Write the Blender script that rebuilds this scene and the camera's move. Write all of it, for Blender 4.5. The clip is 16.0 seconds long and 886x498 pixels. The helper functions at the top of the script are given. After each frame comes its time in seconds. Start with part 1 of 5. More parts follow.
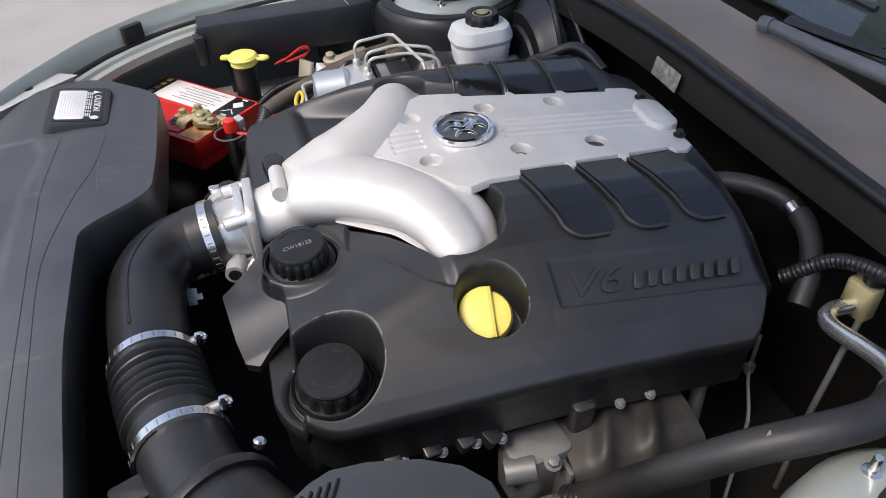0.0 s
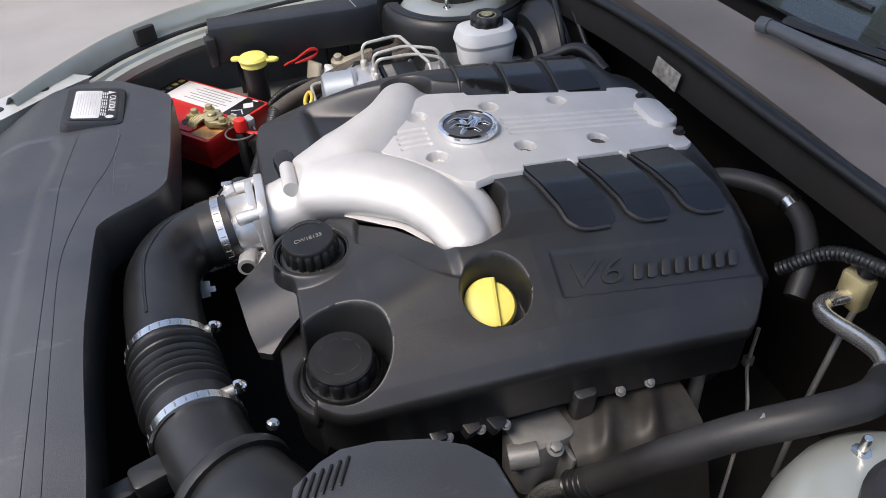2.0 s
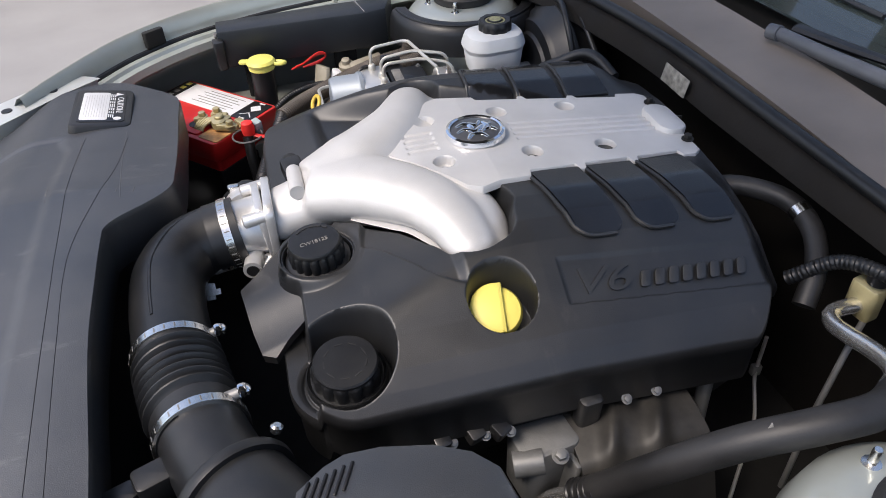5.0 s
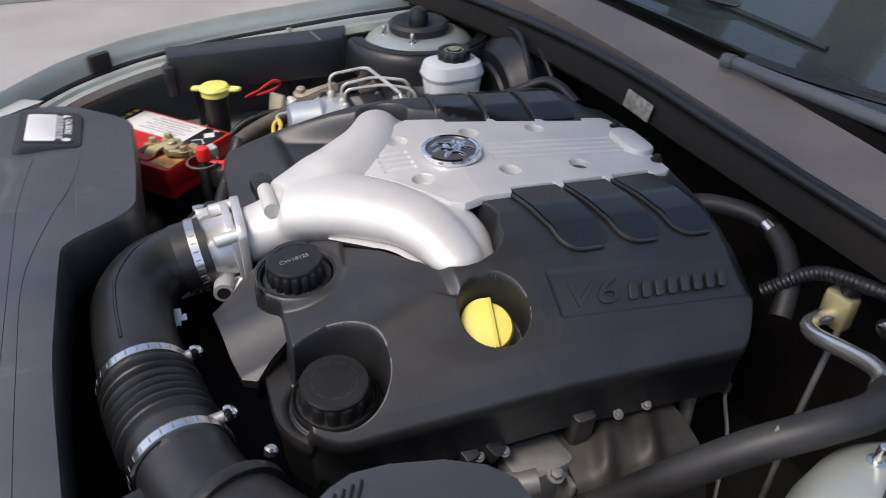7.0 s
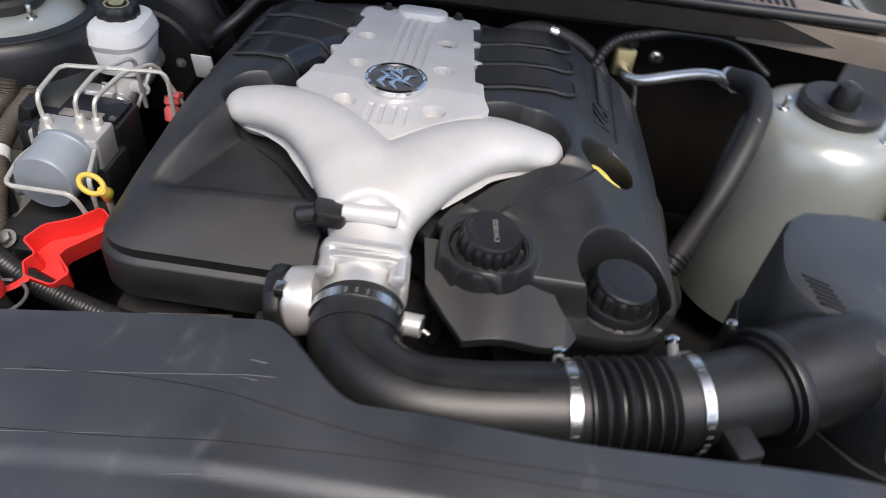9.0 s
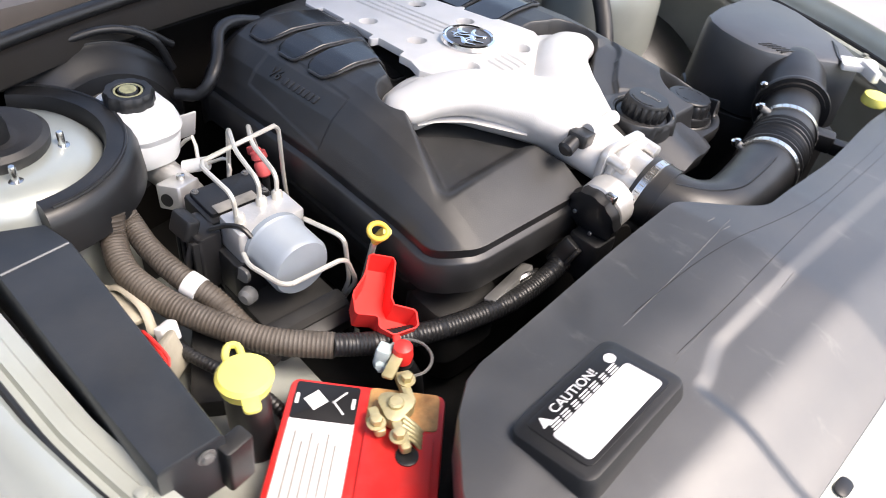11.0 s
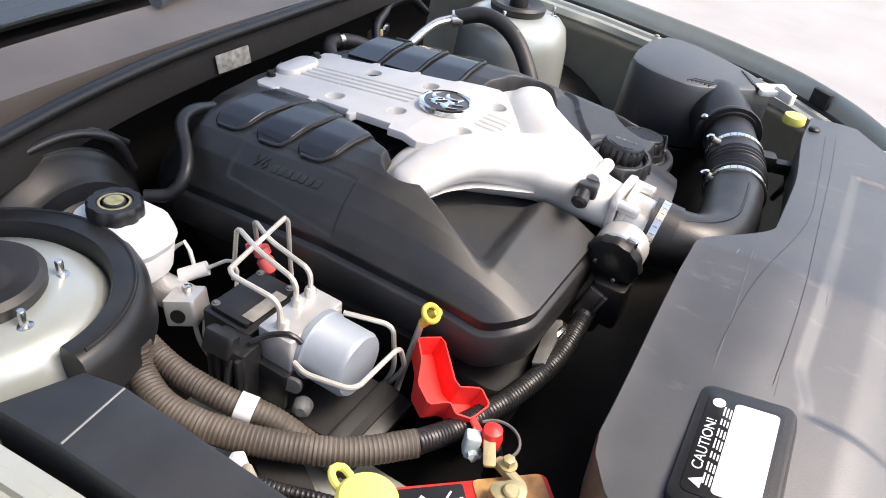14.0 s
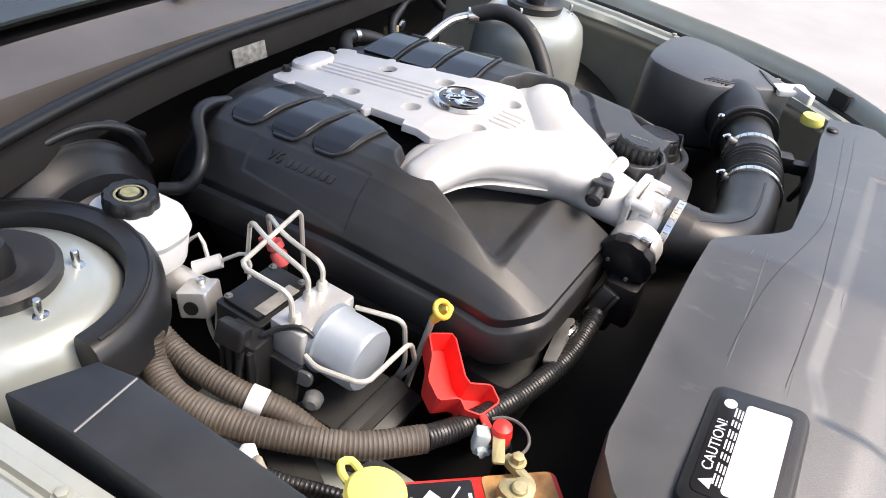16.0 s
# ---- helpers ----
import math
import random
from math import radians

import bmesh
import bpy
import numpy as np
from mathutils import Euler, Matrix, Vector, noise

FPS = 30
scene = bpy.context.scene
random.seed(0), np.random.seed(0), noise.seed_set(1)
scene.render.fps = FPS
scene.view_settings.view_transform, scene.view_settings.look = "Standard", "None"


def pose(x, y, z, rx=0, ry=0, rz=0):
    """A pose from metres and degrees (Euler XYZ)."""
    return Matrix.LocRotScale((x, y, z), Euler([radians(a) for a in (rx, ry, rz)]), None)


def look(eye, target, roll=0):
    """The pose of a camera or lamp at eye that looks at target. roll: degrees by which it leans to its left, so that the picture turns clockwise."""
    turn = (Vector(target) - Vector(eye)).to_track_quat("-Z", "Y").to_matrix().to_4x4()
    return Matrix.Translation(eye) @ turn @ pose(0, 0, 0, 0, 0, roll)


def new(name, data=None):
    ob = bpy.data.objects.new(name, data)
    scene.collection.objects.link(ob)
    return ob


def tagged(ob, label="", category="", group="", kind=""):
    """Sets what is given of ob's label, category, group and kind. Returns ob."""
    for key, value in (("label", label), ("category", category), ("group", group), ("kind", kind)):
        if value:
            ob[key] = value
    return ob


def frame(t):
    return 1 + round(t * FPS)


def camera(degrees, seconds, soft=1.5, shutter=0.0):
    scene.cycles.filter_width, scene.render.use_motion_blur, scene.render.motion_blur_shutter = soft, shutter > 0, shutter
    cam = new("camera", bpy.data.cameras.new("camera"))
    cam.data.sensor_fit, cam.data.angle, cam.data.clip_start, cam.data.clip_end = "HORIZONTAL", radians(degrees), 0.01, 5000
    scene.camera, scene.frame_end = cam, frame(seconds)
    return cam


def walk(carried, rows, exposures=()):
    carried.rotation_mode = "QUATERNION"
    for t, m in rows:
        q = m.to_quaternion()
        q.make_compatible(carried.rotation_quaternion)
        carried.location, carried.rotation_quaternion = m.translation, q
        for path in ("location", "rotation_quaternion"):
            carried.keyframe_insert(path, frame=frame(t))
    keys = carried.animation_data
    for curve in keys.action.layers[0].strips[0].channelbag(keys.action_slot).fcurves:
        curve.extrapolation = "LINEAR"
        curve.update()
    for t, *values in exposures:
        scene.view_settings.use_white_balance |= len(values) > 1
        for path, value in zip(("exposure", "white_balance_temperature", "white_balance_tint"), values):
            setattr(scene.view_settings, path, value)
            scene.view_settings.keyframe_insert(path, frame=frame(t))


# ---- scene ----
cam = camera(62.4, 16.0, soft=0.9, shutter=0.4)

PATH = [
    (0, (-0.248, -0.856, 1.379), (0.12, 0.637, 0.101), -3.0),
    (0.5, (-0.247, -0.871, 1.386), (0.095, 0.633, 0.113), -4.0),
    (1, (-0.249, -0.873, 1.384), (0.106, 0.626, 0.108), -3.2),
    (1.5, (-0.253, -0.88, 1.387), (0.107, 0.623, 0.118), -3.3),
    (2, (-0.257, -0.886, 1.387), (0.1, 0.618, 0.117), -3.3),
    (2.5, (-0.257, -0.885, 1.389), (0.095, 0.616, 0.115), -3.1),
    (3, (-0.259, -0.882, 1.382), (0.091, 0.629, 0.119), -2.8),
    (3.5, (-0.259, -0.882, 1.384), (0.098, 0.622, 0.114), -2.6),
    (6, (-0.251, -0.887, 1.382), (0.082, 0.639, 0.133), -3.3),
    (6.5, (-0.243, -0.89, 1.359), (0.061, 0.655, 0.126), -2.3),
    (7, (-0.33, -0.866, 1.341), (0.235, 0.664, 0.183), 0.7),
    (7.5, (-0.502, -0.794, 1.342), (0.422, 0.493, 0.121), -0.8),
    (8, (-0.654, -0.608, 1.3), (0.669, 0.309, 0.114), 2.2),
    (8.5, (-0.779, -0.366, 1.338), (0.662, 0.165, 0.057), 3.5),
    (8.9, (-0.857, -0.167, 1.332), (0.665, -0.006, 0.044), 6.1),
    (9, (-0.878, -0.11, 1.34), (0.625, -0.081, 0.02), 7.8),
    (9.2, (-0.911, 0.01, 1.375), (0.577, -0.113, 0.044), 7.4),
    (9.5, (-0.94, 0.144, 1.365), (0.54, -0.155, 0.052), 9.4),
    (10, (-0.902, 0.409, 1.375), (0.468, -0.204, 0.055), 8.8),
    (12.5, (-0.508, 1.009, 1.342), (0.104, -0.466, 0.138), 11.4),
    (13, (-0.503, 0.972, 1.35), (0.182, -0.49, 0.17), 10.4),
    (13.5, (-0.496, 0.946, 1.343), (0.193, -0.516, 0.165), 9.6),
    (14, (-0.494, 0.94, 1.342), (0.218, -0.518, 0.172), 9.3),
    (14.5, (-0.494, 0.942, 1.341), (0.218, -0.505, 0.158), 9.2),
    (15, (-0.496, 0.943, 1.342), (0.231, -0.505, 0.169), 9.5),
    (15.5, (-0.498, 0.94, 1.342), (0.243, -0.491, 0.157), 9.2),
    (16, (-0.496, 0.94, 1.341), (0.244, -0.495, 0.161), 9.4),
]
walk(cam, [(t, look(e, g, r)) for t, e, g, r in PATH],
     ((0, 0.87, 7000, 14), (6.5, 0.87, 7000, 14), (7.0, 0.75, 7000, 14), (7.5, 0.88, 7000, 14), (8.1, 0.95, 7000, 14), (8.6, 0.87, 7000, 13), (9.0, 0.8, 7000, 13), (9.5, 1.05, 7100, 13), (10.0, 1.45, 7150, 15), (12.3, 1.72, 7500, 14), (13.5, 1.6, 7500, 14), (16, 1.6, 7500, 14)))

# ---- light ----
world = bpy.data.worlds.new("sky")
scene.world = world
world.use_nodes = True
wn = world.node_tree
wn.nodes.clear()
sky = wn.nodes.new("ShaderNodeTexSky")
sky.sky_type = "NISHITA"
sky.sun_disc = False
sky.dust_density = 2.0
sky.sun_elevation = radians(60)
sky.sun_rotation = radians(-110)
bg = wn.nodes.new("ShaderNodeBackground")
bg.inputs["Strength"].default_value = 0.15
wo = wn.nodes.new("ShaderNodeOutputWorld")
wn.links.new(sky.outputs[0], bg.inputs[0])
wn.links.new(bg.outputs[0], wo.inputs[0])
sun_data = bpy.data.lights.new("sun", "SUN")
sun_data.energy = 1.7
sun_data.angle = radians(26)
sun_data.color = (1.0, 0.975, 0.94)
sun = new("sun", sun_data)
sun.matrix_world = look((-1.60, -0.58, 3.5), (0, 0, 0.7))


# ---- materials ----
def material(name, color, rough=0.5, metal=0.0, vary=0.15, scale=18.0, bump=0.15, bscale=260.0, spec=0.5, ior=1.5,
             coat=0.0, dust=0.0, dust_color=(0.36, 0.33, 0.29), trans=0.0, sss=0.0):
    """Base colour varied at two scales, fine relief, roughness wear and settled dust."""
    m = bpy.data.materials.new(name)
    m.use_nodes = True
    nt = m.node_tree
    nd, lk = nt.nodes, nt.links
    p = nd["Principled BSDF"]
    tc = nd.new("ShaderNodeTexCoord")
    geo = nd.new("ShaderNodeNewGeometry")
    big = nd.new("ShaderNodeTexNoise")
    big.inputs["Scale"].default_value = scale
    big.inputs["Detail"].default_value = 5
    lk.new(geo.outputs["Position"], big.inputs["Vector"])
    fine = nd.new("ShaderNodeTexNoise")
    fine.inputs["Scale"].default_value = bscale
    fine.inputs["Detail"].default_value = 3
    lk.new(geo.outputs["Position"], fine.inputs["Vector"])
    mixv = nd.new("ShaderNodeMix")
    mixv.data_type = "RGBA"
    lo = tuple(c * (1 - vary) for c in color) + (1,)
    hi = tuple(min(1, c * (1 + vary)) for c in color) + (1,)
    mixv.inputs[6].default_value, mixv.inputs[7].default_value = lo, hi
    ramp = nd.new("ShaderNodeMapRange")
    ramp.inputs[1].default_value, ramp.inputs[2].default_value = 0.3, 0.7
    lk.new(big.outputs["Fac"], ramp.inputs[0])
    lk.new(ramp.outputs[0], mixv.inputs[0])
    out = mixv.outputs[2]
    rsock = None
    if dust > 0:
        dn = nd.new("ShaderNodeTexNoise")
        dn.inputs["Scale"].default_value = scale * 0.6
        dn.inputs["Detail"].default_value = 8
        dn.inputs["Roughness"].default_value = 0.7
        lk.new(geo.outputs["Position"], dn.inputs["Vector"])
        sep = nd.new("ShaderNodeSeparateXYZ")
        lk.new(geo.outputs["Normal"], sep.inputs[0])
        up = nd.new("ShaderNodeMapRange")
        up.inputs[1].default_value, up.inputs[2].default_value = 0.2, 1.0
        lk.new(sep.outputs[2], up.inputs[0])
        dr = nd.new("ShaderNodeMapRange")
        dr.inputs[1].default_value, dr.inputs[2].default_value = 0.38, 0.75
        dr.inputs[4].default_value = dust
        lk.new(dn.outputs["Fac"], dr.inputs[0])
        mul = nd.new("ShaderNodeMath")
        mul.operation = "MULTIPLY"
        lk.new(up.outputs[0], mul.inputs[0])
        lk.new(dr.outputs[0], mul.inputs[1])
        dm = nd.new("ShaderNodeMix")
        dm.data_type = "RGBA"
        dm.inputs[7].default_value = (*dust_color, 1)
        lk.new(mul.outputs[0], dm.inputs[0])
        lk.new(out, dm.inputs[6])
        out = dm.outputs[2]
    lk.new(out, p.inputs["Base Color"])
    rr = nd.new("ShaderNodeMapRange")
    rr.inputs[3].default_value, rr.inputs[4].default_value = max(0.03, rough * 0.8), min(1, rough * 1.2)
    lk.new(big.outputs["Fac"], rr.inputs[0])
    lk.new(rr.outputs[0], p.inputs["Roughness"])
    p.inputs["Metallic"].default_value = metal
    p.inputs["Specular IOR Level"].default_value = spec
    p.inputs["IOR"].default_value = ior
    p.inputs["Coat Weight"].default_value = coat
    p.inputs["Coat Roughness"].default_value = 0.08
    p.inputs["Transmission Weight"].default_value = trans
    if sss:
        p.inputs["Subsurface Weight"].default_value = sss
        p.inputs["Subsurface Radius"].default_value = (0.02, 0.02, 0.018)
    if bump:
        b = nd.new("ShaderNodeBump")
        b.inputs["Strength"].default_value = bump
        b.inputs["Distance"].default_value = 0.0006
        lk.new(fine.outputs["Fac"], b.inputs["Height"])
        lk.new(b.outputs[0], p.inputs["Normal"])
    return m


M_COVER = material("moulded_black_plastic", (0.0115, 0.0118, 0.0125), 0.46, bump=0.3, bscale=900, vary=0.3, dust=0.035, ior=1.65)
M_PAD = material("smooth_black_plastic", (0.006, 0.0065, 0.008), 0.20, bump=0.10, bscale=700, dust=0.025)
M_BLACK = material("black_plastic", (0.009, 0.0095, 0.0105), 0.40, bump=0.2, bscale=600, dust=0.05)
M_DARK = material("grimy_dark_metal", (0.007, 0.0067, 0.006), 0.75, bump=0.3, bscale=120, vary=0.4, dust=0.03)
M_RUBBER = material("black_rubber", (0.0085, 0.009, 0.010), 0.40, bump=0.25, bscale=350, dust=0.06)
M_HOSE = material("worn_rubber_hose", (0.019, 0.0185, 0.0185), 0.50, bump=0.4, bscale=300, vary=0.35, dust=0.05)
M_CONDUIT = material("dusty_conduit", (0.06, 0.048, 0.037), 0.6, bump=0.3, bscale=300, vary=0.3, dust=0.25)
M_RAD = material("grey_black_shroud_plastic", (0.018, 0.0205, 0.0245), 0.46, bump=0.4, bscale=1100, vary=0.25, scale=12, dust=0.06, spec=0.55, ior=1.9)
def scuff(m, amount, color, scale, stretch):
    """Pale dry scuffs and wipe marks with a ragged outline over a plastic."""
    nt = m.node_tree
    nd, lk = nt.nodes, nt.links
    p = nd["Principled BSDF"]
    src = p.inputs["Base Color"].links[0].from_socket
    geo = nd.new("ShaderNodeNewGeometry")
    mp = nd.new("ShaderNodeMapping")
    mp.inputs["Scale"].default_value = stretch
    mp.inputs["Rotation"].default_value = (0, 0, 0.5)
    lk.new(geo.outputs["Position"], mp.inputs["Vector"])
    n = nd.new("ShaderNodeTexNoise")
    n.inputs["Scale"].default_value = scale
    n.inputs["Detail"].default_value = 9
    n.inputs["Roughness"].default_value = 0.72
    lk.new(mp.outputs[0], n.inputs["Vector"])
    r = nd.new("ShaderNodeMapRange")
    r.inputs[1].default_value, r.inputs[2].default_value, r.inputs[4].default_value = 0.60, 0.72, amount
    lk.new(n.outputs["Fac"], r.inputs[0])
    x = nd.new("ShaderNodeMix")
    x.data_type = "RGBA"
    x.inputs[7].default_value = (*color, 1)
    lk.new(r.outputs[0], x.inputs[0])
    lk.new(src, x.inputs[6])
    lk.new(x.outputs[2], p.inputs["Base Color"])


scuff(M_RAD, 0.22, (0.30, 0.29, 0.28), 9, (1.0, 3.0, 1.0))
scuff(M_COVER, 0.09, (0.22, 0.19, 0.16), 12, (2.5, 1.0, 1.0))
scuff(M_PAD, 0.10, (0.22, 0.19, 0.16), 25, (1.0, 2.0, 1.0))
M_FUSE = material("blue_black_plastic", (0.015, 0.018, 0.022), 0.42, bump=0.3, bscale=900, vary=0.2, scale=14, dust=0.05)
M_ARM = material("grey_wiper_arm", (0.10, 0.105, 0.115), 0.38, bump=0.1, vary=0.15, dust=0.1)
M_BEIGE = material("dusty_beige_metal", (0.36, 0.33, 0.26), 0.6, metal=0.15, bump=0.5, bscale=150, vary=0.3, dust=0.3)
M_SILVER = material("silver_painted_cast", (0.58, 0.57, 0.555), 0.45, metal=0.25, bump=0.3, bscale=700, vary=0.06, dust=0.06)
M_CAST = material("bare_cast_aluminium", (0.68, 0.67, 0.65), 0.38, metal=0.65, bump=0.6, bscale=240, vary=0.14)
M_CASTDULL = material("dull_cast_alloy", (0.20, 0.20, 0.195), 0.5, metal=0.5, bump=0.7, bscale=160, vary=0.25, dust=0.15)
M_STEEL = material("bright_zinc_steel", (0.7, 0.69, 0.66), 0.25, metal=1.0, bump=0.2, vary=0.12)
M_CHROME = material("chrome", (0.85, 0.86, 0.87), 0.1, metal=1.0, bump=0.0, vary=0.03)
M_PIPE = material("coated_brake_pipe", (0.62, 0.60, 0.54), 0.38, metal=0.5, bump=0.1, vary=0.1)
M_ALU = material("aluminium_pipe", (0.80, 0.785, 0.75), 0.22, metal=0.9, bump=0.3, vary=0.12)
M_SHIELD = material("heat_shield_steel", (0.034, 0.032, 0.029), 0.52, metal=0.35, bump=0.5, bscale=90, vary=0.25, dust=0.15)
M_RED = material("red_battery_plastic", (0.60, 0.018, 0.016), 0.42, bump=0.15, vary=0.15, dust=0.12)
M_REDCOV = material("red_soft_plastic", (0.78, 0.035, 0.03), 0.45, bump=0.1, vary=0.08)
M_PINK = material("faded_red_plastic", (0.62, 0.10, 0.10), 0.5, vary=0.15)
M_YELLOW = material("yellow_plastic", (0.82, 0.69, 0.15), 0.42, bump=0.1, vary=0.06)
M_LEMON = material("pale_yellow_plastic", (0.78, 0.72, 0.17), 0.45, bump=0.1, vary=0.05)
M_GOLD = material("aged_yellow_plastic", (0.58, 0.40, 0.06), 0.4, bump=0.1, vary=0.15)
M_WHITE = material("milky_white_plastic", (0.66, 0.67, 0.665), 0.38, bump=0.1, vary=0.06, sss=0.15)
M_PAPER = material("white_label", (0.66, 0.665, 0.67), 0.45, bump=0.0, vary=0.04)
M_LABELK = material("black_label", (0.012, 0.012, 0.013), 0.35, bump=0.0, vary=0.1)
M_TAG = material("grey_data_label", (0.22, 0.21, 0.19), 0.5, bump=0.0, vary=0.2, scale=60)
M_PRINT = material("faded_small_print", (0.52, 0.52, 0.52), 0.5, bump=0.0, vary=0.2, scale=200)
M_INK = material("grey_ink", (0.2, 0.2, 0.2), 0.6, bump=0.0)
M_BRASS = material("corroded_brass", (0.46, 0.39, 0.20), 0.5, metal=0.45, bump=0.9, bscale=200, vary=0.35, dust=0.35, dust_color=(0.55, 0.62, 0.58))
M_STAIN = material("rust_stained_red_plastic", (0.50, 0.25, 0.09), 0.6, bump=0.6, bscale=160, vary=0.5, scale=45, dust=0.4, dust_color=(0.55, 0.40, 0.18))
M_CORR = material("pale_corrosion", (0.30, 0.36, 0.36), 0.85, bump=1.0, bscale=180, vary=0.35)
M_BODY = material("champagne_green_paint", (0.40, 0.425, 0.39), 0.33, metal=0.35, coat=0.6, bump=0.05, vary=0.06, dust=0.08)
M_BODYIN = material("thin_inner_body_paint", (0.32, 0.335, 0.30), 0.45, metal=0.3, coat=0.2, bump=0.2, vary=0.15, dust=0.2)
M_SEAL = material("brown_black_seal", (0.0075, 0.006, 0.0045), 0.8, bump=0.3, bscale=200, spec=0.3, dust=0.04, dust_color=(0.25, 0.18, 0.12))
M_COWL = material("faded_cowl_plastic", (0.215, 0.178, 0.145), 0.52, bump=0.35, bscale=500, vary=0.2, scale=6, dust=0.15, dust_color=(0.28, 0.22, 0.17))
M_GROUND = material("worn_concrete", (0.29, 0.285, 0.28), 0.85, bump=0.25, bscale=160, vary=0.10, scale=2.2, dust=0.12, dust_color=(0.20, 0.195, 0.19))
M_GLASS = bpy.data.materials.new("windscreen_glass")
M_GLASS.use_nodes = True
_p = M_GLASS.node_tree.nodes["Principled BSDF"]
_p.inputs["Base Color"].default_value = (0.22, 0.30, 0.30, 1)
_p.inputs["Roughness"].default_value = 0.02
_p.inputs["Transmission Weight"].default_value = 0.9
_p.inputs["IOR"].default_value = 1.85


# ---- mesh tools ----
def smooth(a, b, x):
    t = np.clip((x - a) / (b - a), 0, 1)
    return t * t * (3 - 2 * t)


class Geo:
    """Gathers vertices and faces of one mesh."""

    def __init__(self):
        self.v, self.f = [], []

    def add(self, verts, faces, m=None):
        n = len(self.v)
        self.v += [tuple(m @ Vector(p)) if m is not None else tuple(p) for p in verts]
        self.f += [tuple(i + n for i in q) for q in faces]
        return self

    def loft(self, rings, m=None, cap0=True, cap1=True):
        n = len(rings[0])
        verts = [p for r in rings for p in r]
        faces = []
        for k in range(len(rings) - 1):
            for i in range(n):
                j = (i + 1) % n
                faces.append((k * n + i, k * n + j, (k + 1) * n + j, (k + 1) * n + i))
        if cap0:
            faces.append(tuple(reversed(range(n))))
        if cap1:
            faces.append(tuple(range((len(rings) - 1) * n, len(rings) * n)))
        return self.add(verts, faces, m)

    def prism(self, outline, z0, z1, bevel=0.0, m=None, taper=0.0):
        """An upright block with that outline and softened rims; taper: how far the top draws in."""
        pts = np.array(outline, float)
        nxt, prv = np.roll(pts, -1, 0), np.roll(pts, 1, 0)
        d = nxt - prv
        nrm = np.stack([d[:, 1], -d[:, 0]], 1)
        nrm /= np.linalg.norm(nrm, axis=1)[:, None] + 1e-9

        def ring(inset, z):
            q = pts - nrm * inset
            return [(x, y, z) for x, y in q]
        if bevel:
            rings = [ring(bevel, z0), ring(bevel * 0.3, z0 + bevel * 0.3), ring(0, z0 + bevel), ring(taper, z1 - bevel),
                     ring(taper + bevel * 0.3, z1 - bevel * 0.3), ring(taper + bevel, z1)]
        else:
            rings = [ring(0, z0), ring(taper, z1)]
        return self.loft(rings, m)

    def box(self, sx, sy, sz, m=None, bevel=0.002, corner=0.004, taper=0.0):
        return self.prism(rounded(sx, sy, corner), -sz / 2, sz / 2, bevel, m, taper)

    def lathe(self, profile, segs=32, m=None, wobble=None):
        rings = []
        for r, z in profile:
            rings.append([((r + (wobble(a, r, z) if wobble else 0)) * math.cos(a), (r + (wobble(a, r, z) if wobble else 0)) * math.sin(a), z)
                          for a in (2 * math.pi * i / segs for i in range(segs))])
        return self.loft(rings, m)

    def tube(self, pts, radius, segs=14, step=0.012, flat=1.0, m=None):
        """A pipe along a smooth line; radius: a number, one per point, or a function of (length, share)."""
        path = spline(pts, step)
        n = len(path)
        length = np.concatenate([[0], np.cumsum(np.linalg.norm(np.diff(path, axis=0), axis=1))])
        if callable(radius):
            rad = [radius(s, s / length[-1]) for s in length]
        elif np.ndim(radius):
            rad = np.interp(np.linspace(0, 1, n), np.linspace(0, 1, len(radius)), radius)
        else:
            rad = [radius] * n
        rings, side = [], None
        for i in range(n):
            d = Vector(path[min(i + 1, n - 1)] - path[max(i - 1, 0)]).normalized()
            if side is None:
                side = d.cross(Vector((0, 0, 1)))
                if side.length < 0.05:
                    side = d.cross(Vector((1, 0, 0)))
            side = (side - d * side.dot(d)).normalized()
            up = side.cross(d)
            rings.append([tuple(Vector(path[i]) + side * (rad[i] * math.cos(a)) + up * (rad[i] * flat * math.sin(a)))
                          for a in (2 * math.pi * k / segs for k in range(segs))])
        return self.loft(rings, m)

    def mesh(self, name, mat, sharp=38):
        me = bpy.data.meshes.new(name)
        me.from_pydata(self.v, [], self.f)
        me.polygons.foreach_set("use_smooth", [True] * len(me.polygons))
        bm = bmesh.new()
        bm.from_mesh(me)
        bmesh.ops.recalc_face_normals(bm, faces=bm.faces)
        bm.to_mesh(me)
        bm.free()
        me.set_sharp_from_angle(angle=radians(sharp))
        me.materials.append(mat)
        return me


def rounded(sx, sy, r, n=4):
    r = min(r, sx / 2 * 0.98, sy / 2 * 0.98)
    out = []
    for cx, cy, a0 in ((sx / 2 - r, sy / 2 - r, 0), (-sx / 2 + r, sy / 2 - r, 90), (-sx / 2 + r, -sy / 2 + r, 180), (sx / 2 - r, -sy / 2 + r, 270)):
        for k in range(n + 1):
            a = radians(a0 + 90 * k / n)
            out.append((cx + r * math.cos(a), cy + r * math.sin(a)))
    return out


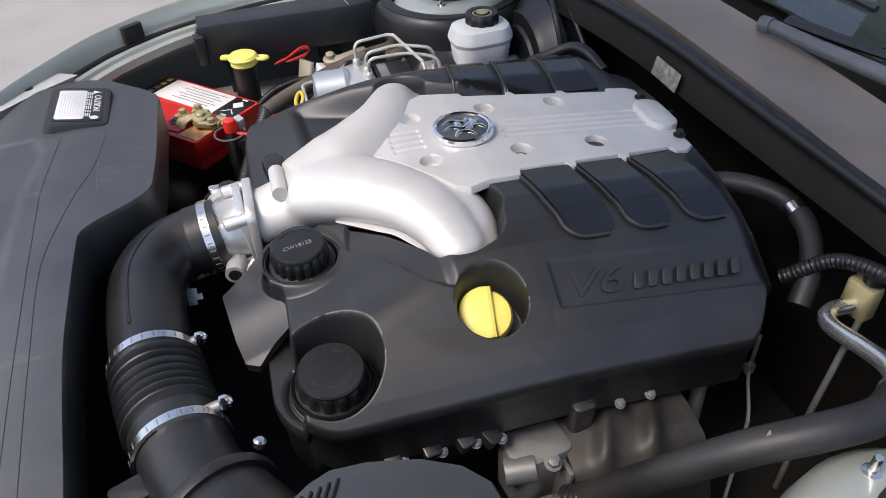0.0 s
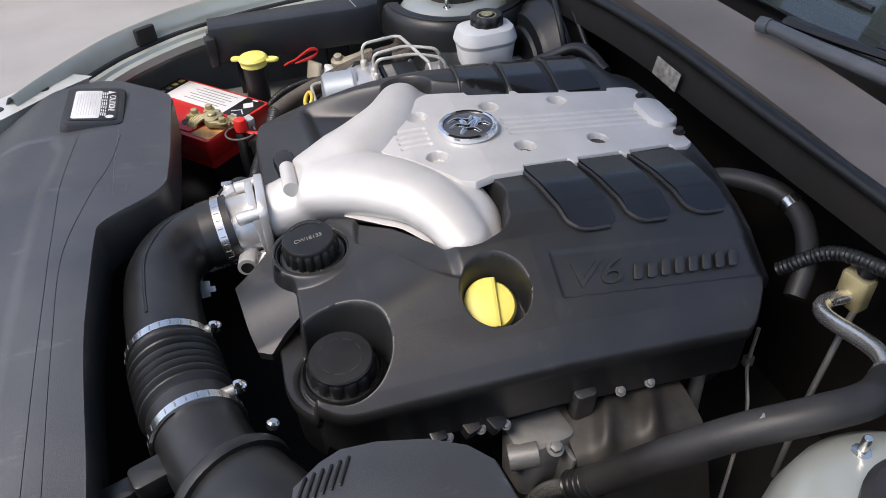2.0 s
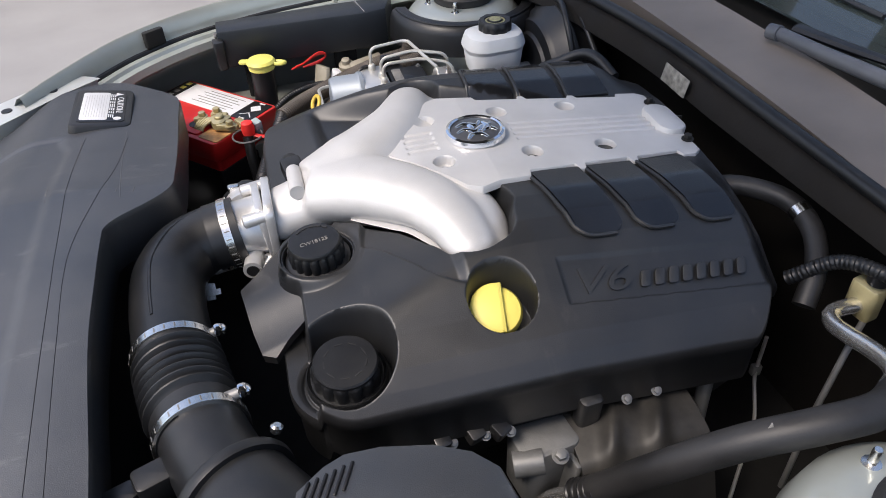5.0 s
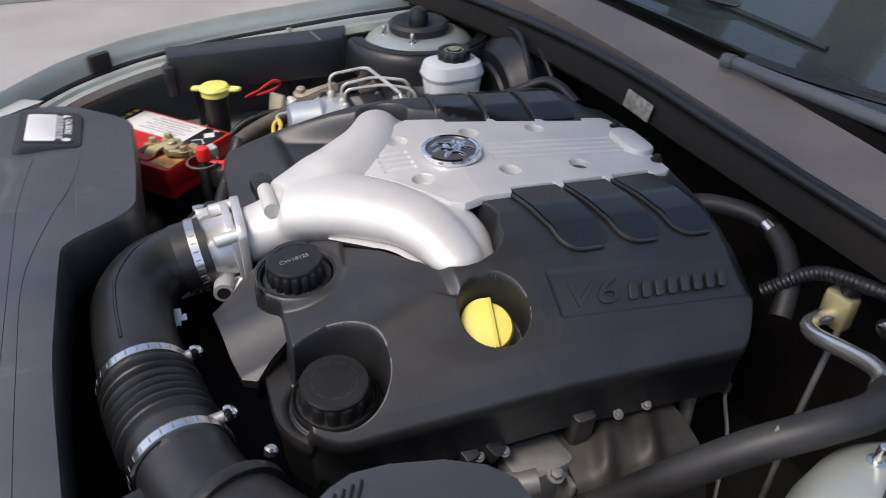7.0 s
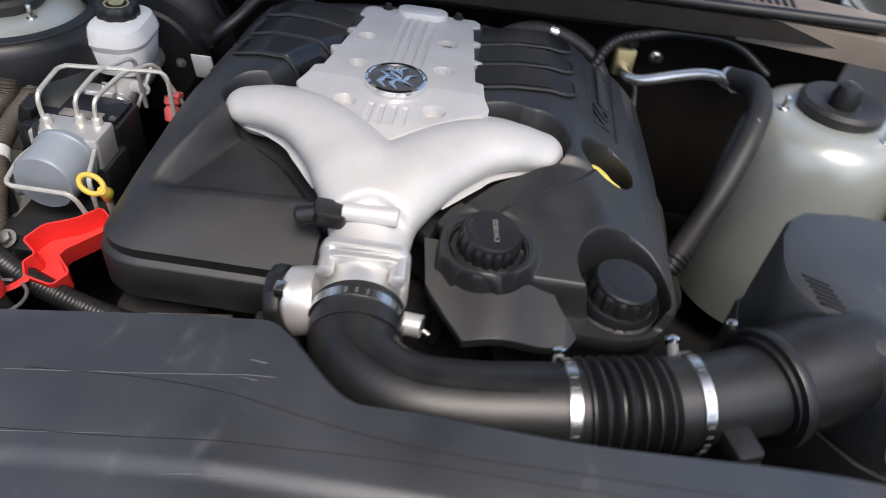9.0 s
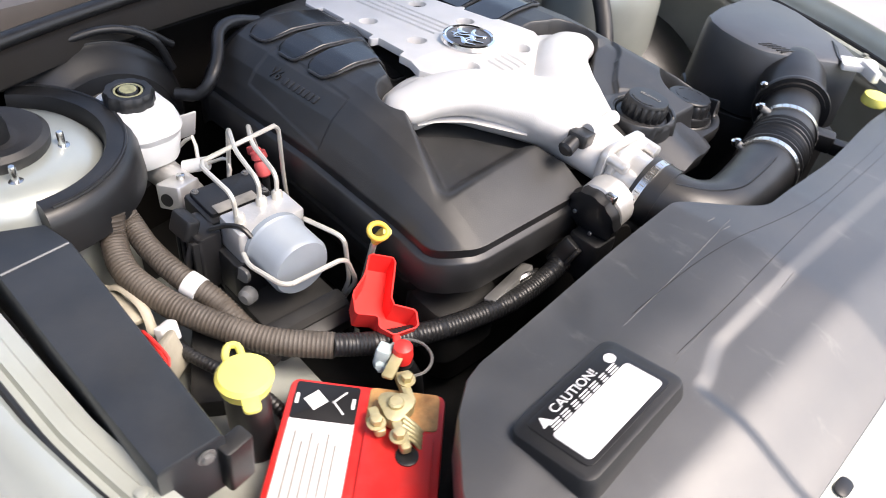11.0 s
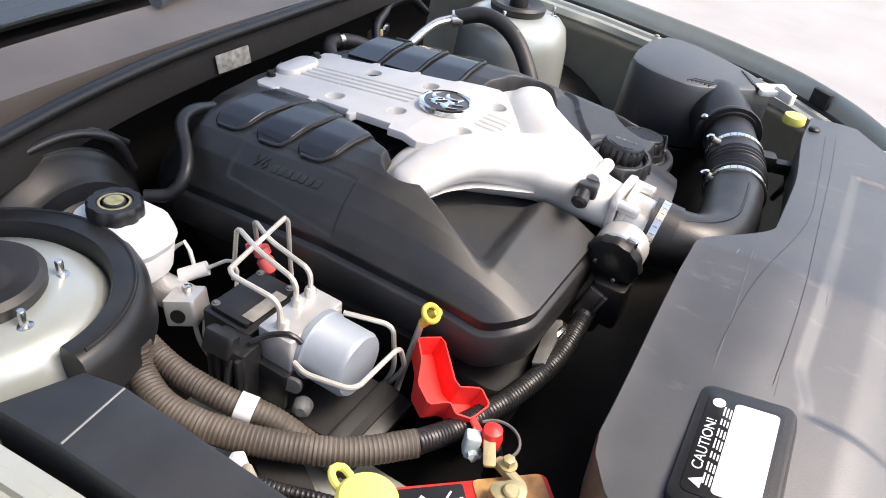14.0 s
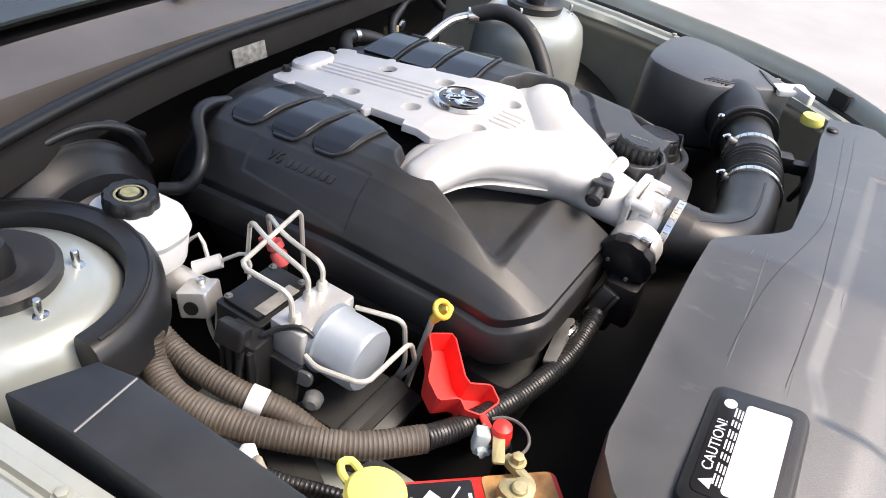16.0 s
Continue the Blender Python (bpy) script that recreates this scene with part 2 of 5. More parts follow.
def spline(pts, step=0.012):
    p = np.array(pts, float)
    if len(p) == 2:
        n = max(2, int(np.linalg.norm(p[1] - p[0]) / step) + 1)
        return p[0] + (p[1] - p[0]) * np.linspace(0, 1, n)[:, None]
    q = np.vstack([2 * p[0] - p[1], p, 2 * p[-1] - p[-2]])
    out = []
    for i in range(1, len(q) - 2):
        a, b, c, d = q[i - 1], q[i], q[i + 1], q[i + 2]
        n = max(2, int(np.linalg.norm(c - b) / step))
        for t in np.arange(n) / n:
            out.append(0.5 * (2 * b + (c - a) * t + (2 * a - 5 * b + 4 * c - d) * t * t + (3 * b - a - 3 * c + d) * t ** 3))
    out.append(p[-1])
    return np.array(out)


def bent(pts, r=0.012, n=5):
    """A polyline with its corners rounded, for bent pipes."""
    p = [Vector(q) for q in pts]
    out = [p[0]]
    for a, b, c in zip(p, p[1:], p[2:]):
        u, w = (a - b), (c - b)
        rr = min(r, u.length * 0.45, w.length * 0.45)
        s, e = b + u.normalized() * rr, b + w.normalized() * rr
        for k in range(n + 1):
            t = k / n
            out.append(s * (1 - t) ** 2 + b * 2 * t * (1 - t) + e * t * t)
    out.append(p[-1])
    return [tuple(q) for q in out]


def thing(name, label, category, at=(0, 0, 0), group="", kind=""):
    ob = new(name)
    ob.empty_display_size = 0.05
    ob.location = at
    return tagged(ob, label, category, group, kind)


def part(name, geo, mat, parent, label="", sharp=38):
    me = geo if isinstance(geo, bpy.types.Mesh) else geo.mesh(name, mat, sharp)
    ob = new(name, me)
    if parent is not None:
        ob.parent = parent
        off = Vector((0, 0, 0))
        q = parent
        while q is not None:
            off += q.location
            q = q.parent
        if parent.type == "EMPTY" or True:
            ob.location = -off
    return tagged(ob, label) if label else ob


def single(name, geo, mat, label, category, group="", kind="", sharp=38):
    """A thing that is one mesh."""
    return tagged(new(name, geo.mesh(name, mat, sharp)), label, category, group, kind)


def along(p, d, roll=0.0):
    """A frame at p whose z runs along d."""
    return Matrix.Translation(p) @ Vector(d).to_track_quat("Z", "Y").to_matrix().to_4x4() @ Matrix.Rotation(roll, 4, "Z")


def sheet(x0, x1, ylo, yhi, zfun, nx, ny, skirt=((0, -0.02),), xs=None, core=0.0):
    """A moulded sheet z(x, y) between two edge lines, with its rim turned down in steps of (inset, drop)."""
    X = np.linspace(x0, x1, nx) if xs is None else np.array(xs)
    nx = len(X)
    V = np.linspace(0, 1, ny)
    lo, hi = ylo(X), yhi(X)
    XX = np.repeat(X[:, None], ny, 1)
    YY = lo[:, None] * (1 - V) + hi[:, None] * V
    if core:
        c0, c1 = np.maximum(-core, 0.85 * lo)[:, None], np.minimum(core, 0.85 * hi)[:, None]
        k = np.clip((V - 0.08) / 0.84, 0, 1)
        YY = c0 * (1 - k) + c1 * k + (lo[:, None] - c0) * np.clip((0.08 - V) / 0.08, 0, 1) + (hi[:, None] - c1) * np.clip((V - 0.92) / 0.08, 0, 1)
    ZZ = zfun(XX, YY)
    verts = np.stack([XX, YY, ZZ], 2).reshape(-1, 3).tolist()
    faces = [(i * ny + j, (i + 1) * ny + j, (i + 1) * ny + j + 1, i * ny + j + 1) for i in range(nx - 1) for j in range(ny - 1)]
    loop = [i * ny for i in range(nx)] + [(nx - 1) * ny + j for j in range(1, ny)] + [i * ny + ny - 1 for i in range(nx - 2, -1, -1)] + [j for j in range(ny - 2, 0, -1)]
    P = np.array([verts[i] for i in loop])
    d = np.roll(P, -1, 0)[:, :2] - np.roll(P, 1, 0)[:, :2]
    nrm = np.stack([d[:, 1], -d[:, 0]], 1)
    nrm /= np.linalg.norm(nrm, axis=1)[:, None] + 1e-9
    prev = loop
    n = len(loop)
    for inset, dz in skirt:
        start = len(verts)
        Q = P.copy()
        Q[:, :2] -= nrm * inset
        if dz > -0.5:
            Q[:, 2] += dz
        else:
            Q[:, 2] = dz + 2.0
        verts += Q.tolist()
        cur = list(range(start, start + n))
        faces += [(prev[k], prev[(k + 1) % n], cur[(k + 1) % n], cur[k]) for k in range(n)]
        prev = cur
    g = Geo()
    g.v, g.f = [tuple(v) for v in verts], faces
    return g


def hexbolt(r=0.006, h=0.006, washer=True):
    g = Geo()
    if washer:
        g.lathe([(r * 1.5, 0), (r * 1.5, 0.0012), (r * 0.9, 0.0014)], 16)
    g.prism([(r * math.cos(radians(60 * k)), r * math.sin(radians(60 * k))) for k in range(6)], 0.001, h, 0.0008)
    return g


def bolt_at(parent, p, d=(0, 0, 1), r=0.006, h=0.006, mat=None, name="bolt"):
    g = Geo()
    b = hexbolt(r, h)
    g.add(b.v, b.f, along(p, d))
    return part(name, g, mat or M_STEEL, parent)


def writing(name, text, size, m, mat, parent, depth=0.0004, label=""):
    cu = bpy.data.curves.new(name, "FONT")
    cu.body, cu.size, cu.extrude = text, size, depth
    cu.align_x, cu.align_y = "CENTER", "CENTER"
    tmp = bpy.data.objects.new(name, cu)
    scene.collection.objects.link(tmp)
    me = bpy.data.meshes.new_from_object(tmp.evaluated_get(bpy.context.evaluated_depsgraph_get()))
    bpy.data.objects.remove(tmp)
    me.transform(m)
    me.materials.clear()
    me.materials.append(mat)
    return part(name, me, mat, parent, label)


# ---- setting ----
g = Geo().add([(-40, -40, 0), (40, -40, 0), (40, 40, 0), (-40, 40, 0)], [(0, 1, 2, 3)])
ground = single("ground", g, M_GROUND, "worn grey concrete ground around the car", "ground", kind="structure")

# out-of-view wall, added to shape skylight and reflections from the +Y side
wall_side = single("unseen_wall", Geo().box(14, 0.25, 2.4, pose(1.0, 4.2, 1.2), 0.01, 0.02), material("rendered_wall", (0.42, 0.41, 0.39), 0.8, scale=2, bscale=40), "unseen low grey wall added to shape the side reflections", "wall", kind="structure")
# out-of-view dark strips, placed so the windscreen mirrors dark bars between sky
roof_mat = material("dark_roof_sheet", (0.10, 0.10, 0.10), 0.7, scale=3, bscale=30)
roof = thing("unseen_roof_strips", "unseen dark roof strips with gaps, added for the windscreen to reflect", "roof", (2.9, 1.0, 3.0), kind="structure")
for k in range(4):
    part("reflected_strip", Geo().box(4.4, 0.24, 0.06, pose(2.75, 1.75 + 0.66 * k, 3.05), 0.005, 0.01), roof_mat, roof)
M_LAMP = material("pale_lamp_housing", (0.50, 0.52, 0.51), 0.3, metal=0.2, coat=0.4, bump=0.1, vary=0.1)
M_MOTOR = material("pale_grey_motor", (0.27, 0.305, 0.34), 0.45, metal=0.25, bump=0.15, bscale=400, vary=0.08)
M_CAPINK = material("faded_cap_print", (0.30, 0.29, 0.16), 0.6, bump=0.0, vary=0.3, scale=120)

# ---- car body ----
EDGE_X = [-0.72, -0.665, -0.565, -0.437, -0.30, -0.20, 0.05, 0.30, 0.80, 1.60]
EDGE_Y = [0.515, 0.590, 0.695, 0.775, 0.812, 0.825, 0.850, 0.885, 0.92, 0.92]
EDGE_Z = [0.795, 0.800, 0.810, 0.818, 0.826, 0.832, 0.842, 0.840, 0.812, 0.812]
MID_Y = -0.033
car = thing("car_body", "champagne green car body around the open engine bay", "car", (0, 0, 0))


def fender(side):
    pts = spline([(x, MID_Y + y * side, 0) for x, y in zip(EDGE_X, EDGE_Y)], 0.03)
    sec = [(-0.10, 0.30), (-0.09, 0.60), (-0.05, 0.76), (-0.018, 0.824), (-0.006, 0.838), (0.002, 0.842), (0.006, 0.838), (0.010, 0.806),
           (0.012, 0.796), (0.016, 0.791), (0.026, 0.791), (0.029, 0.797), (0.041, 0.796), (0.044, 0.789), (0.058, 0.787), (0.060, 0.772), (0.045, 0.760), (-0.02, 0.745), (-0.05, 0.70), (-0.06, 0.40)]
    verts, faces = [], []
    n = len(sec)
    for i, p in enumerate(pts):
        d = Vector(pts[min(i + 1, len(pts) - 1)] - pts[max(i - 1, 0)]).normalized()
        inw = Vector((d.y, -d.x, 0)) * side
        drop = 0.842 - float(np.interp(p[0], EDGE_X, EDGE_Z))
        verts += [(p[0] + inw.x * o, p[1] + inw.y * o, z - drop) for o, z in sec]
    for i in range(len(pts) - 1):
        for k in range(n - 1):
            faces.append((i * n + k, i * n + k + 1, (i + 1) * n + k + 1, (i + 1) * n + k))
    return Geo().add(verts, faces)


for side in (-1, 1):
    path = spline([(x, MID_Y + y * side, z) for x, y, z in zip(EDGE_X[1:8], EDGE_Y[1:8], EDGE_Z[1:8])], 0.05)
    pts = []
    for i, p in enumerate(path):
        d = Vector(path[min(i + 1, len(path) - 1)] - path[max(i - 1, 0)]).normalized()
        pts.append((p[0] + d.y * side * 0.014, p[1] - d.x * side * 0.014, p[2] - 0.047))
    part("fender_seal", Geo().tube(pts, 0.0055, 8, 0.05), M_RUBBER, car, "black rubber seal along the fender gutter")
    fp = part("fender", fender(side), M_BODY, car, sharp=50)
    for fx, fy in ((-0.36, 0.762), (-0.1, 0.801)):
        bolt_at(fp, (fx, MID_Y + fy * side, float(np.interp(fx, EDGE_X, EDGE_Z)) - 0.047), r=0.006, h=0.006, mat=M_BODYIN)
    br = Geo()
    br.box(0.045, 0.014, 0.034, pose(-0.492, MID_Y + side * 0.727, 0.791, 0, 0, side * 33), 0.002, 0.005)
    part("fender_bracket", br, M_DARK, car, "dark painted bracket under the fender edge")


def front_panel():
    ys = np.linspace(-0.56, 0.56, 57)
    rows = []
    sec = [(-0.13, 0.45), (-0.125, 0.66), (-0.11, 0.735), (-0.075, 0.752), (-0.03, 0.758), (-0.024, 0.764), (0.03, 0.766), (0.05, 0.76), (0.06, 0.60)]
    verts, faces = [], []
    n = len(sec)
    for y in ys:
        xf = -0.715 + 0.36 * y * y
        dz = -0.012 - 0.13 * max(0.0, y - 0.05) - 0.06 * max(0.0, -y - 0.1)
        verts += [(xf + o, y, z + dz) for o, z in sec]
    for i in range(len(ys) - 1):
        for k in range(n - 1):
            faces.append((i * n + k, i * n + k + 1, (i + 1) * n + k + 1, (i + 1) * n + k))
    return Geo().add(verts, faces)


support = part("radiator_support", front_panel(), M_BODY, car, "pale painted panel with oval slots", sharp=50)
for y in (-0.27, -0.205, -0.09, -0.02, 0.063, 0.177, 0.3, 0.43):
    s = Geo().prism(rounded(0.016, 0.028, 0.0079, 5), 0, 0.004, 0.001, pose(-0.775 + 0.36 * y * y, y, 0.7405 - 0.13 * max(0.0, y - 0.05) - 0.06 * max(0.0, -y - 0.1), 0, -5, 0))
    part("slot", s, M_LABELK, support)

for side in (-1, 1):
    hlamp = thing("headlamp", "pale headlamp housing at the car's front corner", "headlamp", (-0.7, side * 0.47, 0.7), group="headlamps")
    ol = [(-0.60, 0.565), (-0.64, 0.585), (-0.72, 0.535), (-0.785, 0.48), (-0.81, 0.42), (-0.77, 0.41), (-0.70, 0.48), (-0.655, 0.525)]
    ol = [(x, y * side + (MID_Y if side < 0 else 0)) for x, y in ol]
    part("housing", Geo().prism(ol if side < 0 else ol[::-1], 0.55, 0.776, 0.01), M_LAMP, hlamp)
    for hx, hy in ((-0.745, 0.475), (-0.675, 0.535)):
        part("recess", Geo().lathe([(0.010, 0.7755), (0.009, 0.7775)], 20, pose(hx, hy * side, 0)), M_LABELK, hlamp)
    part("clip", Geo().lathe([(0.010, 0.775), (0.011, 0.780), (0.008, 0.785), (0.002, 0.786)], 18, pose(-0.775, 0.45 * side, 0)), M_BLACK, hlamp)
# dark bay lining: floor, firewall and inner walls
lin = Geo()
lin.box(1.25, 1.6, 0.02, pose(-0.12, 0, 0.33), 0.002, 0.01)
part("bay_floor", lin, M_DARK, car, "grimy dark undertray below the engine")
fw = Geo()
ys = np.linspace(-0.82, 0.82, 42)
verts, faces = [], []
sec = [(0.11, 0.30), (0.11, 0.60), (0.10, 0.74), (0.08, 0.785), (0.022, 0.797), (0.012, 0.803), (0.012, 0.809), (0.016, 0.812), (-0.006, 0.816), (0.004, 0.848), (0.012, 0.852), (0.04, 0.853), (0.06, 0.80)]
for y in ys:
    xr = 0.375 - 0.28 * y * y if y > 0 else 0.375 - 0.06 * y
    verts += [(xr + o, y, z) for o, z in sec]
n = len(sec)
for i in range(len(ys) - 1):
    for k in range(n - 1):
        faces.append((i * n + k, i * n + k + 1, (i + 1) * n + k + 1, (i + 1) * n + k))
fw.add(verts, faces)
firewall = part("firewall", fw, M_SEAL, car, "grimy painted firewall with a folded top rail", sharp=50)
sl = Geo().tube([(0.401 - 0.28 * y * y if y > 0 else 0.401 - 0.03 * y, y, 0.861) for y in np.linspace(-0.8, 0.8, 17)], 0.011, 10, 0.03)
part("bonnet_seal", sl, M_RUBBER, car, "long black rubber bonnet seal")
# cowl panel under the windscreen
cowl = sheet(-0.85, 0.85, lambda y: 0.428 - 0.03 * y * y, lambda y: 0.552 - 0.06 * y * y,
             lambda y, x: 0.862 + 0.18 * (x - 0.42) - 0.7 * (x - 0.42) ** 2 - 0.03 * y * y, 60, 16, ((0, -0.004), (0.002, -0.05)))
cowl.v = [(b, a, c) for a, b, c in cowl.v]
part("cowl_panel", cowl, M_COWL, car, "faded brown-black plastic cowl panel")
for k in range(12):
    vy = -0.49 - 0.015 * k
    part("vent_slot", Geo().box(0.055, 0.006, 0.003, pose(0.497, vy, 0.8725 - 0.03 * vy * vy, 0, -4, 0), 0.0005, 0.001), M_LABELK, car)
for sd in (1,):
    for k in range(12):
        part("vent_slat", Geo().box(0.05, 0.006, 0.02, pose((0.365 if sd > 0 else 0.395) - 0.08 * k / 12 * (sd > 0), sd * (0.43 + 0.026 * k), 0.836, 0, 10, 0), 0.001, 0.002), M_BLACK, car)
tr = sheet(-0.85, 0.85, lambda y: np.where(y > 0, 0.405 - 0.28 * y * y, 0.425 - 0.03 * y), lambda y: 0.80 - 0.16 * y * y, lambda y, x: 0.80 + 0 * x, 30, 6, ((0, -0.01),))
tr.v = [(b, a, c) for a, b, c in tr.v]
part("cowl_trough", tr, M_LABELK, car, "black trough below the cowl")
gl = sheet(-0.8, 0.8, lambda y: 0.640 - 0.16 * y * y, lambda y: 1.5 - 0.10 * y * y, lambda y, x: 0.868 + 0.50 * (x - 0.640 + 0.16 * y * y), 40, 14, ((0, -0.005),))
gl.v = [(b, a, c) for a, b, c in gl.v]
glass = part("windscreen", gl, M_GLASS, car, "tinted windscreen glass reflecting the sky")
glass.visible_shadow = False
ds = sheet(-0.8, 0.8, lambda y: 0.72 - 0.16 * y * y, lambda y: 1.5 - 0.16 * y * y, lambda y, x: 0.84 + 0.06 * (x - 0.7), 16, 8, ((0, -0.02),))
ds.v = [(b, a, c) for a, b, c in ds.v]
part("dashboard", ds, M_BLACK, car, "dark dashboard top behind the glass")
cb = Geo().box(0.05, 1.7, 1.4, pose(1.75, 0, 0.95), 0.01, 0.02)
part("cabin", cb, M_BLACK, car, "dark cabin interior")


def wiper(y0, y1, lift):
    w = thing("wiper", "black windscreen wiper arm resting on the glass", "wiper", (0.62, y0, 0.9), group="windscreen wipers")
    z = lambda x, y: 0.870 + 0.50 * max(0.0, x - 0.640 + 0.16 * y * y) + lift
    a = [(0.585 - 0.16 * y0 * y0, y0, 0.885), (0.615, y0 * 0.8 + y1 * 0.2, z(0.615, 0) + 0.018), (0.655, (y0 + y1) / 2, z(0.655, (y0 + y1) / 2) + 0.022), (0.69, y0 * 0.35 + y1 * 0.65, z(0.69, 0.3) + 0.012)]
    part("arm", Geo().tube(a, [0.014, 0.011, 0.007, 0.006], 8, 0.03, 0.55), M_BLACK, w)
    b = [(0.655, y0 * 0.8 + y1 * 0.2, z(0.655, y0 * 0.8 + y1 * 0.2) + 0.005), (0.68, (y0 + y1) / 2, z(0.68, (y0 + y1) / 2) + 0.005), (0.70, y1, z(0.70, y1) + 0.005)]
    part("blade", Geo().tube(b, 0.005, 6, 0.03), M_RUBBER, w)


wiper(0.10, -0.55, 0.0)
rest = thing("wiper", "thick grey wiper arm lying along the cowl edge", "wiper", (0.54, 0.05, 0.88), group="windscreen wipers")
part("arm", Geo().tube([(0.531, 0.095, 0.889), (0.538, 0.075, 0.890), (0.55, 0.0, 0.890), (0.57, -0.085, 0.890), (0.60, -0.22, 0.888), (0.61, -0.34, 0.885)], [0.010, 0.011, 0.012, 0.012, 0.011, 0.010], 12, 0.02), M_ARM, rest)
part("collar", Geo().tube([(0.530, 0.098, 0.8885), (0.536, 0.080, 0.890)], 0.0128, 14), M_ARM, rest)
wiper(0.68, 0.05, 0.0)

for sd, x0, x1 in ((1, -0.42, 0.02),):
    part("inner_shelf", Geo().box(x1 - x0, 0.26, 0.04, pose((x0 + x1) / 2, sd * 0.60, 0.61), 0.008, 0.02), M_BODYIN, car, "dusty painted inner fender shelf")
bonnet = sheet(-0.78, 0.78, lambda y: 0.66 - 0.05 * y * y, lambda y: 1.80 - 0.25 * y * y, lambda y, x: 0.0 * x - 0.06 * y * y, 24, 30, ((0, -0.03),))
hm = Matrix.Translation((0.46, 0, 1.27)) @ Matrix.Rotation(radians(180 + 37), 4, "Y") @ Matrix.Translation((-0.50, 0, 0))
bonnet.v = [tuple(hm @ Vector((b_, a_, c_))) for a_, b_, c_ in bonnet.v]
part("bonnet", bonnet, M_BODY, car, "raised champagne green bonnet")
liner = sheet(-0.70, 0.70, lambda y: 0.78 - 0.05 * y * y, lambda y: 1.72 - 0.25 * y * y, lambda y, x: 0.012 + 0.0 * x - 0.06 * y * y, 24, 30, ((0, -0.008),))
liner.v = [tuple(hm @ Vector((b_, a_, c_))) for a_, b_, c_ in liner.v]
part("bonnet_liner", liner, M_DARK, car, "black felt liner under the bonnet")
for wx in (0.21, 2.9):
    for sd in (-1, 1):
        part("wheel", Geo().lathe([(0.20, -0.10), (0.31, -0.10), (0.325, -0.08), (0.325, 0.08), (0.31, 0.10), (0.20, 0.10), (0.18, 0.04)], 40, along((wx, sd * 0.79, 0.325), (0, 1, 0))), M_RUBBER, car) if wx < 1 else None

# data plate on the firewall rail
dp = thing("data_plate", "worn grey data plate riveted to the firewall", "plate", (0.35, 0.09, 0.835))
part("plate", Geo().box(0.075, 0.03, 0.0015, Matrix.Translation((0.3645, 0.087, 0.834)) @ Matrix.Rotation(radians(-77), 4, "Y") @ Matrix.Rotation(radians(90), 4, "Z"), 0.0004, 0.002), material("worn_data_plate", (0.24, 0.225, 0.195), 0.45, bump=0.2, vary=0.5, scale=90), dp)


# ---- strut towers ----
def tower(cx, cy, label):
    t = thing("strut_tower", label, "strut tower", (cx, cy, 0.5), group="strut towers")
    dome = Geo().lathe([(0.142, 0.42), (0.140, 0.58), (0.137, 0.68), (0.133, 0.735), (0.124, 0.772), (0.110, 0.788), (0.09, 0.797), (0.06, 0.80), (0.03, 0.80)], 48, pose(cx, cy, 0))
    part("dome", dome, M_BODY, t, sharp=60)
    part("mount_ring", Geo().lathe([(0.062, 0.797), (0.066, 0.803), (0.067, 0.815), (0.06, 0.821), (0.045, 0.818), (0.034, 0.812), (0.03, 0.812)], 40, pose(cx, cy, 0)), M_HOSE, t, "black rubber strut mount ring")
    part("cap_nut", Geo().lathe([(0.022, 0.81), (0.022, 0.83), (0.017, 0.845), (0.008, 0.85)], 24, pose(cx, cy, 0)), M_RUBBER, t)
    for a in ((95, 215, 335) if cy < 0 else (-118, -182, 65)):
        aa = radians(a)
        rr = 0.088 if cy < 0 else 0.078
        bx, by = cx + rr * math.cos(aa), cy + rr * math.sin(aa)
        part("stud", Geo().lathe([(0.009, 0), (0.009, 0.008), (0.0045, 0.009), (0.0045, 0.026), (0.0035, 0.028)], 12, pose(bx, by, 0.79)), M_STEEL, t)
    return t


tower(0.205, -0.682, "pale champagne painted strut tower with rubber mount")
tower(0.168, 0.655, "pale champagne strut tower ringed by black plastic")
# black plastic channel round the tower and the long fuse cover
ch = thing("plastic_channel", "black plastic channel wrapped round the strut tower", "trim", (0.185, 0.68, 0.7))
rings = []
for a in np.linspace(radians(180), radians(335), 44):
    c, s = math.cos(a), math.sin(a)
    rings.append([(0.168 + r * c, 0.655 + r * s, z) for r, z in ((0.124, 0.730), (0.125, 0.789), (0.129, 0.798), (0.150, 0.800), (0.160, 0.794), (0.166, 0.780), (0.170, 0.738), (0.150, 0.730))])
part("channel", Geo().loft(rings), M_BLACK, ch)
part("edge_strip", Geo().tube([(0.168 + 0.152 * math.cos(a), 0.655 + 0.152 * math.sin(a), 0.799) for a in np.linspace(radians(184), radians(330), 24)], 0.0025, 8), M_BLACK, ch)
fb = thing("fuse_cover", "long black plastic cover along the inner fender", "cover", (-0.18, 0.69, 0.7))
body = Geo().prism([(-0.364, 0.652), (-0.05, 0.651), (-0.005, 0.662), (0.022, 0.738), (-0.06, 0.731), (-0.18, 0.726), (-0.366, 0.716)], 0.718, 0.80, 0.006)
part("cover", body, M_FUSE, fb)
for mx in (-0.30, -0.10):
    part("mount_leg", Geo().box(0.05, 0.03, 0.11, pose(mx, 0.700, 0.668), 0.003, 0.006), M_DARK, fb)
part("seam", Geo().tube([(-0.052, 0.655, 0.8003), (-0.062, 0.728, 0.8003)], 0.0012, 6), M_INK, fb)
part("end_bracket", Geo().box(0.02, 0.03, 0.06, pose(-0.365, 0.645, 0.755, 0, 0, 10), 0.002, 0.004), M_BLACK, fb)
